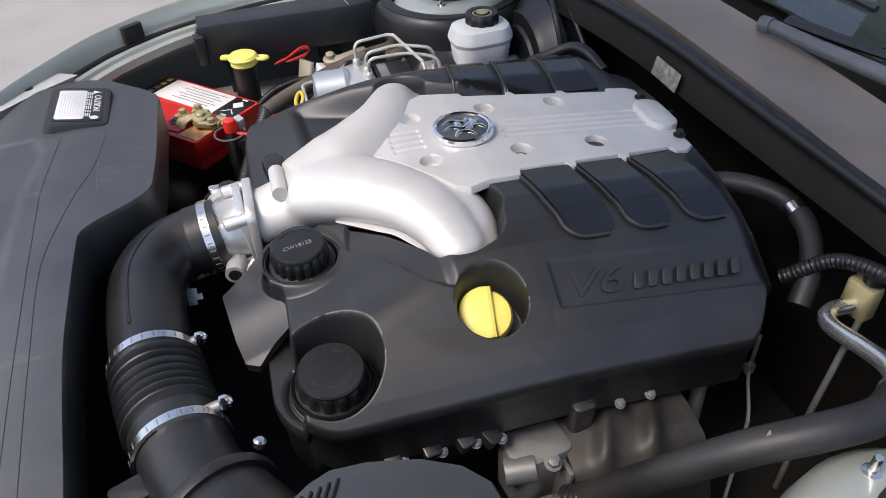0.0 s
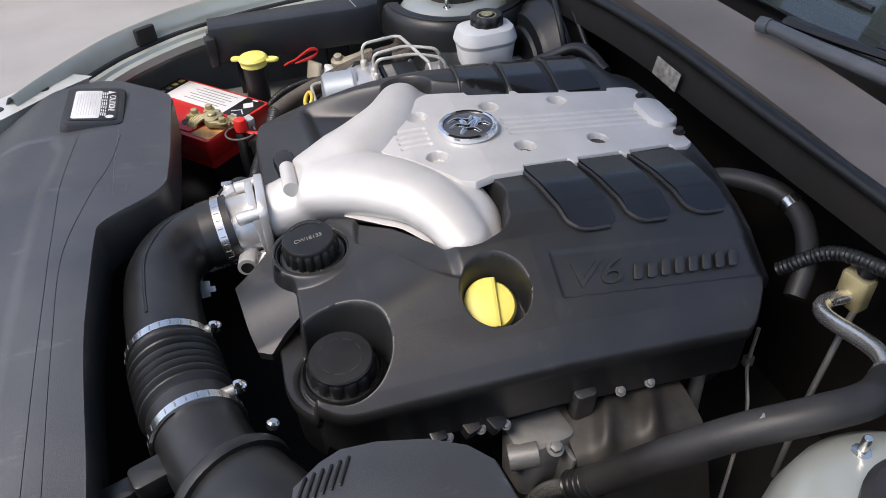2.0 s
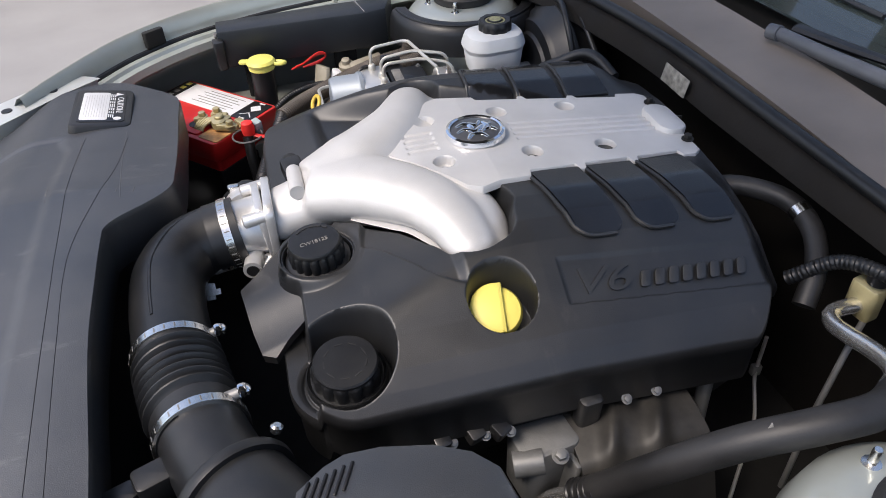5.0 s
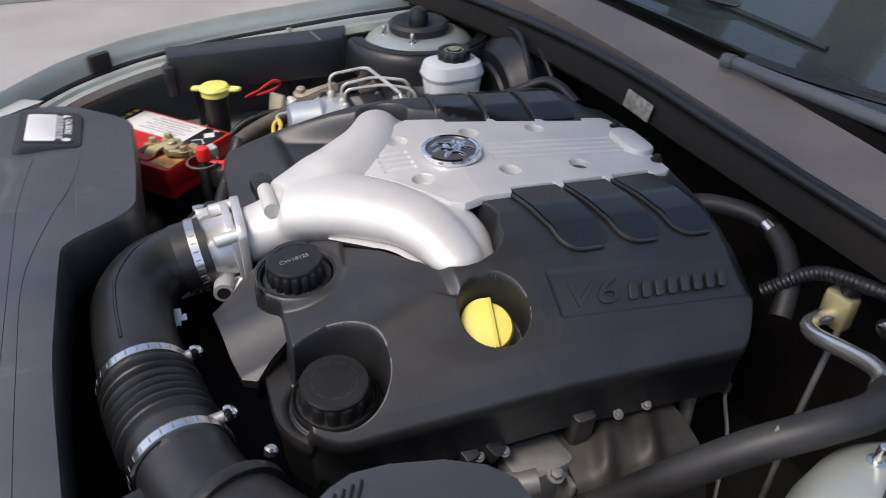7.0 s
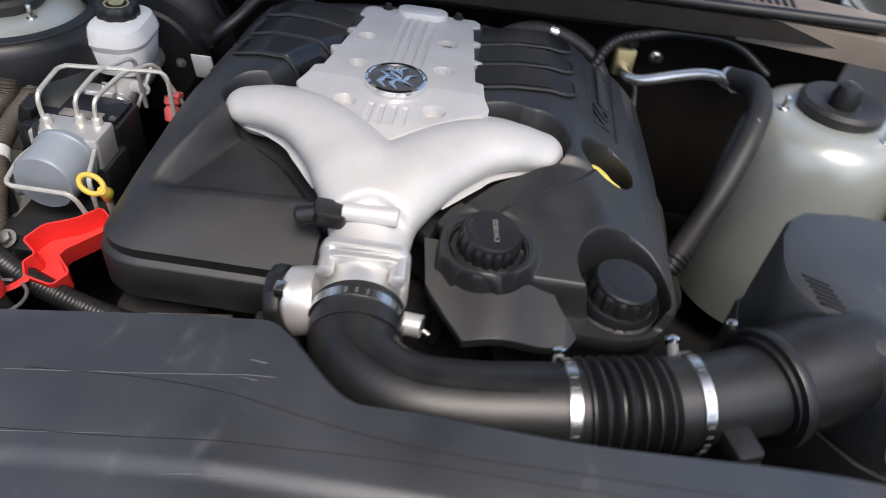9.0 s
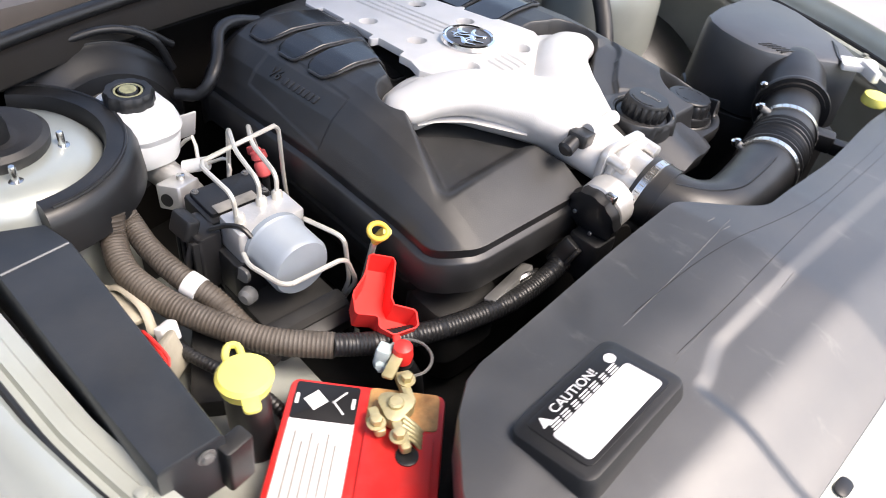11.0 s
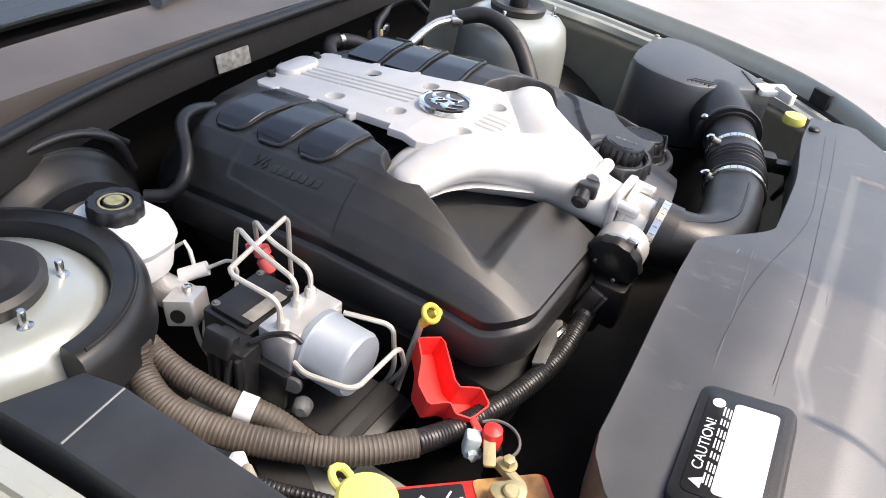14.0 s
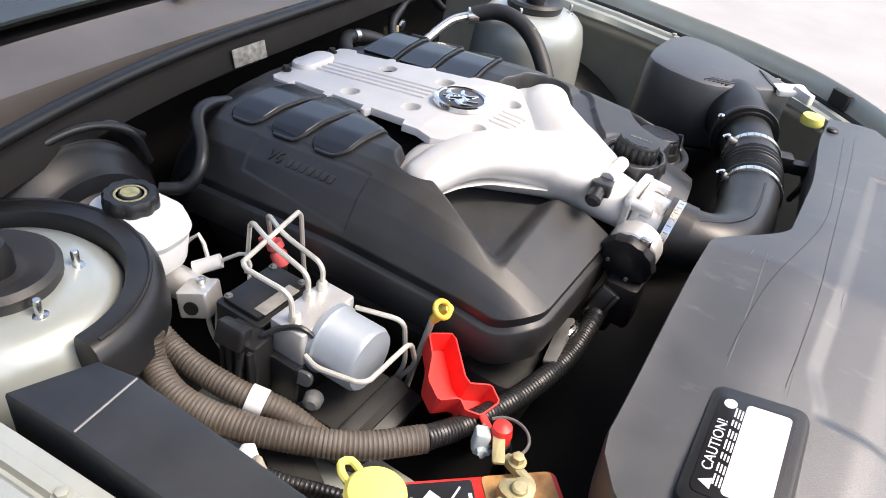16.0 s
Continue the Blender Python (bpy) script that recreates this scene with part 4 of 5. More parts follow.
part("pipe_mouth", Geo().lathe([(0.0085, 0), (0.0085, 0.001)], 16, along((-0.34, -0.0885, 0.752), (-0.1, -1, 0))), M_LABELK, tb)
part("stop_screw", Geo().tube([(-0.318, -0.06, 0.745), (-0.338, -0.098, 0.738)], [0.006, 0.004], 10), M_STEEL, tb)
mot = part("motor_housing", Geo().lathe([(0.036, 0), (0.038, 0.006), (0.038, 0.03), (0.032, 0.036), (0.01, 0.037)], 30, along((-0.335, 0.022, 0.765), (0, 1, -0.25))), M_CAST, tb)
part("motor_cap", Geo().lathe([(0.04, 0.0), (0.042, 0.006), (0.04, 0.016), (0.03, 0.02), (0.012, 0.021)], 30, along((-0.335, 0.056, 0.755), (0, 1, -0.25)), lambda a, r, z: 0.0015 * math.cos(12 * a) if r > 0.03 else 0), M_BLACK, tb, "black ribbed motor cap")
part("plug", Geo().box(0.05, 0.05, 0.07, pose(-0.345, 0.065, 0.69), 0.004, 0.008), M_BLACK, tb)
part("clip", Geo().box(0.016, 0.012, 0.022, pose(-0.352, 0.062, 0.785), 0.002, 0.003), M_STEEL, tb)
sn = thing("map_sensor", "small black pressure sensor plugged into the manifold", "sensor", (-0.262, 0.035, 0.825))
part("body", Geo().box(0.03, 0.036, 0.02, pose(-0.262, 0.030, 0.826, 10, 0, 10), 0.003, 0.006), M_BLACK, sn)
part("plug", Geo().lathe([(0.011, 0), (0.012, 0.02), (0.008, 0.024)], 14, along((-0.262, 0.045, 0.825), (-0.1, 1, -0.3))), M_LABELK, sn)


def ring_clamp(parent, p, d, r, screw, name="hose_clamp"):
    d = Vector(d).normalized()
    c = part(name, Geo().lathe([(r, -0.006), (r + 0.0016, -0.0055), (r + 0.0016, 0.0055), (r, 0.006)], 44, along(p, d)), M_STEEL, parent, "bright steel worm clamp")
    slots = Geo()
    fr_ = along(p, d)
    for k in range(28):
        a = 2 * math.pi * k / 28
        slots.box(0.0010, 0.0018, 0.0070, fr_ @ Matrix.Rotation(a, 4, "Z") @ pose(r + 0.0013, 0, 0), 0, 0.0004)
    part("perforation", slots, M_CASTDULL, c)
    sv = Vector(screw)
    part("screw", Geo().tube([tuple(sv + Vector((-0.02, 0.0, -0.002))), tuple(sv + Vector((0.006, 0, 0.004)))], 0.006, 12), M_CASTDULL, c)
    part("screw_head", Geo().lathe([(0.007, 0), (0.0075, 0.003), (0.0075, 0.008), (0.005, 0.0095)], 12, along(sv, (0.4, 0.1, 0.9))), M_CHROME, c)
    return c


for k in range(3):
    part("cap_screw", Geo().lathe([(0.003, 0), (0.003, 0.003)], 10, along((-0.335 + 0.022 * math.cos(2.1 * k), 0.0765, 0.750 + 0.022 * math.sin(2.1 * k)), (0, 1, -0.25))), M_CASTDULL, tb)

# ---- intake duct ----
du = thing("intake_duct", "black rubber intake duct with bellows and clamps", "air duct", (-0.43, -0.18, 0.72))
part("elbow", Geo().tube([(-0.352, -0.02, 0.772), (-0.385, -0.022, 0.769), (-0.424, -0.040, 0.766), (-0.446, -0.085, 0.763), (-0.446, -0.145, 0.763), (-0.440, -0.195, 0.765), (-0.434, -0.238, 0.767)], 0.0465, 30, 0.006), M_RUBBER, du)
part("cuff", Geo().tube([(-0.348, -0.02, 0.773), (-0.388, -0.024, 0.769)], 0.0485, 30), M_RUBBER, du)
part("seam", Geo().tube([(-0.40, -0.012, 0.811), (-0.434, -0.04, 0.811), (-0.456, -0.09, 0.808), (-0.456, -0.15, 0.808), (-0.450, -0.205, 0.810)], 0.0022, 6), M_RUBBER, du)
part("bellows", Geo().tube([(-0.433, -0.240, 0.767), (-0.419, -0.305, 0.768), (-0.402, -0.368, 0.771)], lambda s, q: 0.0475 + (0.0048 * math.cos(2 * math.pi * (s - 0.014) / 0.0125) if 0.012 < s < 0.098 else 0.0), 32, 0.0018), M_RUBBER, du)
ring_clamp(du, (-0.362, -0.0205, 0.7715), (-1, -0.05, -0.1), 0.0485, (-0.372, -0.058, 0.742))
ring_clamp(du, (-0.4335, -0.238, 0.767), (0.14, -1, 0.0), 0.0490, (-0.381, -0.230, 0.785))
ring_clamp(du, (-0.4035, -0.362, 0.7705), (0.26, -1, 0.04), 0.0490, (-0.356, -0.344, 0.799))
mf = thing("airflow_sensor", "black airflow meter pipe with side plug", "sensor", (-0.39, -0.39, 0.76))
part("pipe", Geo().tube([(-0.405, -0.358, 0.770), (-0.392, -0.395, 0.771), (-0.372, -0.445, 0.773)], [0.046, 0.046, 0.047], 30), M_BLACK, mf)
part("plug_body", Geo().box(0.04, 0.03, 0.03, pose(-0.448, -0.405, 0.768, 0, 0, 20), 0.003, 0.006), M_BLACK, mf)
part("plug", Geo().box(0.034, 0.024, 0.022, pose(-0.482, -0.415, 0.764, 0, 0, 20), 0.003, 0.005), M_LABELK, mf)
part("lead", Geo().tube([(-0.49, -0.42, 0.76), (-0.50, -0.45, 0.72), (-0.49, -0.5, 0.66)], 0.006, 8), M_RUBBER, mf)

tb2 = thing("steel_tab", "small bright notched steel bracket tab", "bracket", (-0.41, -0.05, 0.70))
part("tab", Geo().prism([(0, 0), (0.012, 0), (0.012, 0.006), (0.02, 0.006), (0.02, 0.014), (0.014, 0.014), (0.014, 0.022), (0.004, 0.024), (0, 0.018)], -0.001, 0.001, 0, Matrix.Translation((-0.412, -0.07, 0.70)) @ Matrix.Rotation(radians(50), 4, "X")), M_STEEL, tb2)

# ---- air filter box ----
ab = thing("air_filter_box", "black plastic air filter box with ribbed snout", "air filter", (-0.25, -0.57, 0.6))
lid_out = [(-0.118, -0.535), (-0.125, -0.715), (-0.20, -0.735), (-0.33, -0.675), (-0.415, -0.605), (-0.395, -0.565), (-0.300, -0.480), (-0.255, -0.462), (-0.16, -0.485)]
part("lid", Geo().prism(sum(([((a[0] * 3 + b[0]) / 4, (a[1] * 3 + b[1]) / 4), ((a[0] + b[0] * 3) / 4, (a[1] + b[1] * 3) / 4)] for a, b in zip(lid_out, lid_out[1:] + lid_out[:1])), [])[::-1], 0.70, 0.836, 0.012, None, 0.004), M_RAD, ab)
part("lower_box", Geo().prism([(x * 1.0, y) for x, y in lid_out][::-1], 0.45, 0.70, 0.004), M_LABELK, ab)
part("snout", Geo().tube([(-0.374, -0.440, 0.772), (-0.355, -0.475, 0.776), (-0.325, -0.53, 0.782), (-0.29, -0.60, 0.782)], [0.054, 0.058, 0.058, 0.040], 30), M_BLACK, ab)
part("collar", Geo().lathe([(0.048, -0.004), (0.062, -0.004), (0.0635, 0.0), (0.062, 0.008), (0.05, 0.008)], 40, along((-0.371, -0.446, 0.772), (0.45, -0.85, 0.05))), M_BLACK, ab)
part("collar_screw", Geo().lathe([(0.006, 0), (0.0065, 0.006), (0.004, 0.008)], 12, along((-0.325, -0.409, 0.806), (0.3, 0.2, 0.9))), M_STEEL, ab)
for k in range(6):
    part("rib", Geo().box(0.003, 0.03, 0.012, pose(-0.265 - 0.008 * k, -0.500 - 0.002 * k, 0.832, 0, 0, -25), 0.0008, 0.001), M_LABELK, ab)
    part("rib", Geo().box(0.003, 0.03, 0.012, pose(-0.372 + 0.006 * k, -0.575 - 0.010 * k, 0.832, 0, 0, 40), 0.0008, 0.001), M_LABELK, ab)


# ---- caps ----
def ribbed_cap(g, r, h, m, ribs):
    g.lathe([(r * 0.92, 0), (r, 0.003), (r, h * 0.70), (r * 0.955, h * 0.80), (r * 0.925, h * 0.84), (r * 0.925, h * 0.93), (r * 0.88, h), (r * 0.5, h * 1.01), (r * 0.02, h * 1.01)], ribs * 6, m,
            lambda a, rr, z: (-0.0032 * (0.5 - 0.5 * math.cos(ribs * a)) ** 3) if rr > r * 0.94 else 0)
    return g


part("cap_boss", Geo().lathe([(0.054, 0.752), (0.0515, 0.796), (0.0500, 0.8035), (0.0480, 0.8055), (0.0445, 0.8050), (0.0430, 0.801), (0.0425, 0.788)], 56, pose(-0.252, -0.147, 0)), M_COVER, cov)
c1 = thing("coolant_filler", "black ribbed screw cap on a collar with white lettering", "cap", (-0.252, -0.147, 0.80))
mc1 = pose(-0.252, -0.147, 0.796, 4, -3, 0)
part("cap", ribbed_cap(Geo(), 0.0355, 0.034, mc1, 18), M_BLACK, c1)
part("neck", Geo().lathe([(0.0415, -0.012), (0.0415, 0.004), (0.038, 0.006)], 36, mc1), M_BLACK, c1)
writing("code", "CW18125", 0.0085, mc1 @ pose(0, -0.004, 0.0347, 0, 0, 8), M_TAG, c1)
for k in range(5):
    a = radians(50 + 20 * k)
    part("code_bar", Geo().box(0.007, 0.003, 0.0008, mc1 @ pose(0.026 * math.cos(a), 0.026 * math.sin(a), 0.0347, 0, 0, 50 + 20 * k - 90), 0, 0.0005), M_HOSE, c1)
c2 = thing("oil_filler_cap", "black ribbed oil filler cap set in a well", "cap", (-0.243, -0.312, 0.745))
mc2 = pose(-0.246, -0.309, 0.748, 6, -2, 20)
part("cap", ribbed_cap(Geo(), 0.040, 0.032, mc2, 14), M_BLACK, c2)
part("collar", Geo().lathe([(0.0475, -0.004), (0.0475, 0.006), (0.0455, 0.009), (0.042, 0.005)], 40, mc2), M_BLACK, c2)
for k in range(9):
    a = radians(40 * k)
    part("code_bar", Geo().box(0.010, 0.0016, 0.0006, mc2 @ pose(0.024 * math.cos(a), 0.024 * math.sin(a), 0.0325, 0, 0, 40 * k + 90), 0, 0.0004), M_HOSE, c2)
c3 = thing("yellow_cap", "bright yellow twist cap sunk in the engine cover", "cap", (-0.062, -0.300, 0.78))
mc3 = Matrix.Translation((-0.060, -0.281, 0.768)) @ Matrix.Rotation(radians(28), 4, "X") @ Matrix.Rotation(radians(-6), 4, "Y")
part("cap", Geo().lathe([(0.028, 0), (0.0315, 0.003), (0.032, 0.012), (0.029, 0.017), (0.02, 0.019), (0.001, 0.019)], 40, mc3), M_YELLOW, c3)
part("grip", Geo().prism([(0.032 * math.cos(a), 0.032 * math.sin(a)) for a in np.linspace(radians(72), radians(288), 24)], 0.010, 0.027, 0.005, mc3 @ pose(0, 0.001, 0, 0, 0, -8)), M_YELLOW, c3)

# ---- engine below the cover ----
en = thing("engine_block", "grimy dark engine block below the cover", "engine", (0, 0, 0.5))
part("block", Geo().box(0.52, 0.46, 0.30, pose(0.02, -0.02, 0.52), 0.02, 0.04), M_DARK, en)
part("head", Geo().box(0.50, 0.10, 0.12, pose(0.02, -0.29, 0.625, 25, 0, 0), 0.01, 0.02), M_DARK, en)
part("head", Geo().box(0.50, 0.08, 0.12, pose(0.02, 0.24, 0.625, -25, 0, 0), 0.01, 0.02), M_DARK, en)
part("casting_boss", Geo().tube([(-0.075, -0.398, 0.632), (-0.040, -0.405, 0.636)], 0.016, 18), M_CASTDULL, en)
part("casting_rib", Geo().box(0.008, 0.050, 0.070, pose(-0.010, -0.402, 0.600, 0, 8, 10), 0.002, 0.003), M_CASTDULL, en)
bolt_at(en, (-0.022, -0.412, 0.648), (0, -0.3, 0.9), 0.007, 0.009, M_CASTDULL)
part("bracket_casting", Geo().prism(rounded(0.078, 0.058, 0.012), 0.56, 0.648, 0.006, pose(-0.03, -0.378, 0.0, 0, 0, 10)), M_CASTDULL, en)
for k, (bx, by) in enumerate(((-0.20, -0.37), (-0.155, -0.372), (-0.115, -0.372), (-0.085, -0.375), (-0.235, -0.36))):
    part("coil_plug", Geo().box(0.02, 0.02, 0.02, pose(bx, by, 0.675, 20, 0, 10 * k), 0.002, 0.004), M_LABELK if k % 2 else M_HOSE, en)
    bolt_at(en, (bx + 0.012, by - 0.004, 0.672), (0, -0.5, 0.8), 0.0045, 0.006, M_CASTDULL)
hs = thing("heat_shield", "dented grey steel exhaust heat shield", "heat shield", (0.1, -0.4, 0.55))


def shield_z(x, y):
    z = 0.655 - 3.2 * (y + 0.37) ** 2 * 1.0 - 1.2 * (x - 0.09) ** 2
    for bx in (0.045, 0.105):
        z = z + 0.013 * np.exp(-((x - bx - 0.4 * (y + 0.41)) / 0.013) ** 2 - ((y + 0.41) / 0.045) ** 2)
    return z - 0.10 * smooth(-0.42, -0.50, y)


part("shield", sheet(0.0, 0.168, lambda x: -0.51 + 0.03 * np.abs((x - 0.09) / 0.09) ** 3, lambda x: -0.315 - 0.01 * np.abs((x - 0.09) / 0.09) ** 3, shield_z, 50, 50, ((0, -0.004), (0.001, -0.02))), M_SHIELD, hs)
bolt_at(hs, (0.215, -0.335, 0.640), (0, -0.6, 0.8), 0.009, 0.01, M_CASTDULL)
part("bolt_tube", Geo().tube([(0.21, -0.345, 0.635), (0.20, -0.36, 0.55)], 0.01, 10), M_CASTDULL, hs)
cvb = thing("cover_bracket", "black plastic cover foot with two bolts", "bracket", (0.1, -0.36, 0.66))
part("foot", Geo().box(0.030, 0.024, 0.055, pose(0.028, -0.372, 0.668, 6, 0, 4), 0.005, 0.008), M_COVER, cvb)
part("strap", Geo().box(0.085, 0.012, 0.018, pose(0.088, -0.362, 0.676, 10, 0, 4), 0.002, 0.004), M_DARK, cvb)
bolt_at(cvb, (0.075, -0.378, 0.678), (0, -0.6, 0.8), 0.0045, 0.005, M_CASTDULL)
bolt_at(cvb, (0.115, -0.376, 0.678), (0, -0.6, 0.8), 0.0045, 0.005, M_CASTDULL)

# ---- heater and refrigerant lines beside the engine ----
hl = thing("coolant_hose", "thick worn black hose with an alloy end", "hose", (0.2, -0.5, 0.7))
part("hose", Geo().tube([(-0.012, -0.440, 0.606), (0.010, -0.458, 0.636), (0.056, -0.495, 0.710), (0.115, -0.528, 0.773), (0.175, -0.549, 0.803), (0.235, -0.552, 0.808), (0.285, -0.528, 0.792)], 0.0182, 18), M_HOSE, hl)
part("ferrule", Geo().tube([(0.272, -0.536, 0.792), (0.292, -0.523, 0.789)], 0.0192, 18), M_ALU, hl)
part("ferrule", Geo().tube([(-0.011, -0.441, 0.607), (0.012, -0.460, 0.635)], lambda s, q: 0.0185 + 0.0015 * math.cos(s * 700), 18, 0.002), M_LABELK, hl, "ribbed black crimp")
part("pipe", Geo().tube([(0.288, -0.526, 0.789), (0.312, -0.492, 0.780), (0.322, -0.455, 0.766), (0.326, -0.420, 0.752), (0.330, -0.392, 0.742), (0.340, -0.374, 0.738), (0.356, -0.367, 0.738), (0.372, -0.367, 0.738), (0.388, -0.367, 0.738)], 0.0105, 16), M_ALU, hl, "bright bent aluminium pipe")
part("pipe", Geo().tube([(-0.008, -0.444, 0.612), (-0.035, -0.425, 0.585), (-0.05, -0.415, 0.545), (-0.035, -0.40, 0.52)], 0.011, 14), M_ALU, hl)
part("lettering", Geo().box(0.03, 0.005, 0.001, pose(0.122, -0.5325, 0.7965, 0, -38, -24), 0, 0.001), M_TAG, hl)
vf = thing("valve_block", "brassy refrigerant valve block on the firewall", "valve", (0.395, -0.355, 0.75))
part("block", Geo().box(0.024, 0.038, 0.050, pose(0.392, -0.366, 0.745, 0, 0, 10), 0.004, 0.006), M_BRASS, vf)
part("valve_cap", Geo().lathe([(0.012, 0), (0.013, 0.004), (0.012, 0.016), (0.007, 0.02)], 16, pose(0.393, -0.372, 0.776)), M_LABELK, vf)
part("thin_pipe", Geo().tube(bent([(0.395, -0.375, 0.72), (0.365, -0.395, 0.715), (0.335, -0.41, 0.60), (0.32, -0.42, 0.45)], 0.02), 0.0042, 10), M_CASTDULL, vf)
bolt_at(vf, (0.405, -0.425, 0.755), (-1, 0, 0), 0.009, 0.006)
h2 = thing("heater_hose", "black heater hose curving behind the engine", "hose", (0.36, -0.25, 0.75))
part("hose", Geo().tube([(0.30, -0.125, 0.775), (0.345, -0.15, 0.785), (0.385, -0.20, 0.785), (0.388, -0.255, 0.775), (0.365, -0.305, 0.755), (0.335, -0.335, 0.72)], 0.0145, 16), M_HOSE, h2)
part("clamp", Geo().tube([(0.389, -0.222, 0.783), (0.389, -0.236, 0.780)], 0.0158, 16), M_STEEL, h2)
h3 = thing("corrugated_hose", "ribbed black conduit along the firewall", "conduit", (0.38, -0.42, 0.78))
part("conduit", Geo().tube([(0.33, -0.30, 0.74), (0.37, -0.335, 0.785), (0.395, -0.40, 0.80), (0.42, -0.46, 0.80), (0.43, -0.56, 0.79), (0.43, -0.64, 0.74)], lambda s, q: 0.0095 + 0.0006 * math.cos(s * 2 * math.pi / 0.006), 14, 0.0022), M_RUBBER, h3)
tp = thing("thin_tube", "thin bright metal tube running down beside the engine", "pipe", (0.35, -0.3, 0.5))
part("tube", Geo().tube(bent([(0.385, -0.245, 0.56), (0.38, -0.25, 0.48), (0.36, -0.30, 0.44), (0.20, -0.46, 0.40)], 0.02), 0.003, 8), M_PIPE, tp)
part("clip", Geo().box(0.016, 0.012, 0.02, pose(0.382, -0.247, 0.49), 0.002, 0.003), M_TAG, tp)

# ---- battery ----
BU = Vector((-0.683, 0.730, 0)).normalized()
bat_m = Matrix.Translation((-0.4245, 0.5545, 0)) @ Matrix.Rotation(math.atan2(BU.y, BU.x), 4, "Z")
bt = thing("battery", "red car battery with white label and corroded terminal", "battery", (-0.4245, 0.5545, 0.48))
part("case", Geo().prism(rounded(0.252, 0.168, 0.008), 0.48, 0.645, 0.004, bat_m), M_RED, bt)
# black wrap added to darken the lower case, where shade falls under the lid
part("shade_wrap", Geo().prism(rounded(0.258, 0.174, 0.010), 0.478, 0.618, 0.003, bat_m), M_LABELK, bt, "added black wrap giving the shade on the lower case")
part("lid", Geo().prism(rounded(0.262, 0.178, 0.010), 0.640, 0.682, 0.004, bat_m), M_RED, bt)
part("label", Geo().prism(rounded(0.20, 0.072, 0.003), 0.682, 0.6828, 0.0002, bat_m @ pose(0.022, -0.045, 0)), M_PAPER, bt, "white battery label")
part("label_warning", Geo().prism(rounded(0.05, 0.072, 0.003), 0.682, 0.6832, 0.0002, bat_m @ pose(-0.1005, -0.045, 0)), M_LABELK, bt, "black warning strip with white signs")
part("label_brand", Geo().prism(rounded(0.03, 0.072, 0.003), 0.682, 0.6832, 0.0002, bat_m @ pose(0.110, -0.045, 0)), M_LABELK, bt, "black and yellow strip with plain marks")
for k in range(4):
    part("brand_mark", Geo().prism(rounded(0.012, 0.011, 0.001, 1), 0.6832, 0.6836, 0, bat_m @ pose(0.110, -0.072 + 0.018 * k, 0)), M_YELLOW if k < 2 else M_TAG, bt)
part("warning_mark", Geo().prism([(0.014, 0), (0.0, 0.014), (-0.014, 0), (0.0, -0.014)], 0.6832, 0.6836, 0, bat_m @ pose(-0.102, -0.056, 0)), M_PAPER, bt)
for ux, uy, un in ((-0.095, -0.030, 40), (-0.109, -0.030, -40)):
    part("warning_edge", Geo().prism(rounded(0.022, 0.0022, 0.0006, 1), 0.6832, 0.6836, 0, bat_m @ pose(ux, uy, 0, 0, 0, un)), M_PAPER, bt)
for ux, uy in ((-0.102, -0.077), (-0.102, -0.014)):
    part("warning_bar", Geo().prism(rounded(0.014, 0.004, 0.0006, 1), 0.6832, 0.6836, 0, bat_m @ pose(ux, uy, 0)), M_PAPER, bt)
for k in range(6):
    part("print_line", Geo().prism(rounded(0.10, 0.002, 0.0005, 1), 0.6828, 0.6831, 0, bat_m @ pose(-0.01 + 0.012 * (k % 2), -0.07 + 0.009 * k, 0)), M_TAG, bt)
part("vent_cap", Geo().lathe([(0.0125, 0.682), (0.0125, 0.6872), (0.010, 0.6882), (0.004, 0.6878)], 24, bat_m @ pose(-0.043, 0.052, 0)), M_BLACK, bt)
part("step", Geo().prism(rounded(0.165, 0.076, 0.006), 0.681, 0.6855, 0.0015, bat_m @ pose(0.008, 0.041, 0)), M_RED, bt)
part("stain", Geo().prism(rounded(0.050, 0.080, 0.006, 4), 0.681, 0.6835, 0.0008, bat_m @ pose(-0.104, 0.042, 0)), M_STAIN, bt, "rusty stained patch round the terminal")
tm = thing("battery_terminal", "corroded brass battery clamp with red cap and cable", "terminal", (-0.33, 0.43, 0.69))
tmm = bat_m @ pose(-0.095, 0.033, 0)
part("post", Geo().lathe([(0.010, 0.683), (0.009, 0.708), (0.007, 0.71)], 16, tmm), M_BRASS, tm)
part("clamp", Geo().lathe([(0.014, 0.686), (0.020, 0.689), (0.019, 0.702), (0.013, 0.704)], 20, tmm, lambda a, r, z: 0.003 * math.cos(3 * a)), M_BRASS, tm)
for sx, sy, sl in ((0.03, 0.008, 0.05), (0.02, -0.018, 0.035), (-0.028, 0.008, 0.045)):
    part("clamp_arm", Geo().box(sl, 0.012, 0.012, tmm @ pose(sx, sy, 0.695, 0, 0, 25), 0.003, 0.004), M_BRASS, tm)
    bolt_at(tm, tuple((tmm @ pose(sx * 1.3, sy, 0.701)).translation), r=0.007, h=0.01, mat=M_BRASS)
part("crust", Geo().lathe([(0.008, 0.682), (0.0095, 0.687), (0.008, 0.692), (0.003, 0.694)], 16, pose(-0.322, 0.430, 0.0), lambda a, r, z: 0.0022 * math.sin(5 * a + 300 * z)), M_CORR, tm, "pale blue corrosion crust")
part("fusible_block", Geo().box(0.018, 0.020, 0.026, pose(-0.316, 0.424, 0.694, 8, -6, 30), 0.003, 0.004), M_CORR, tm, "pale blue corroded link block")
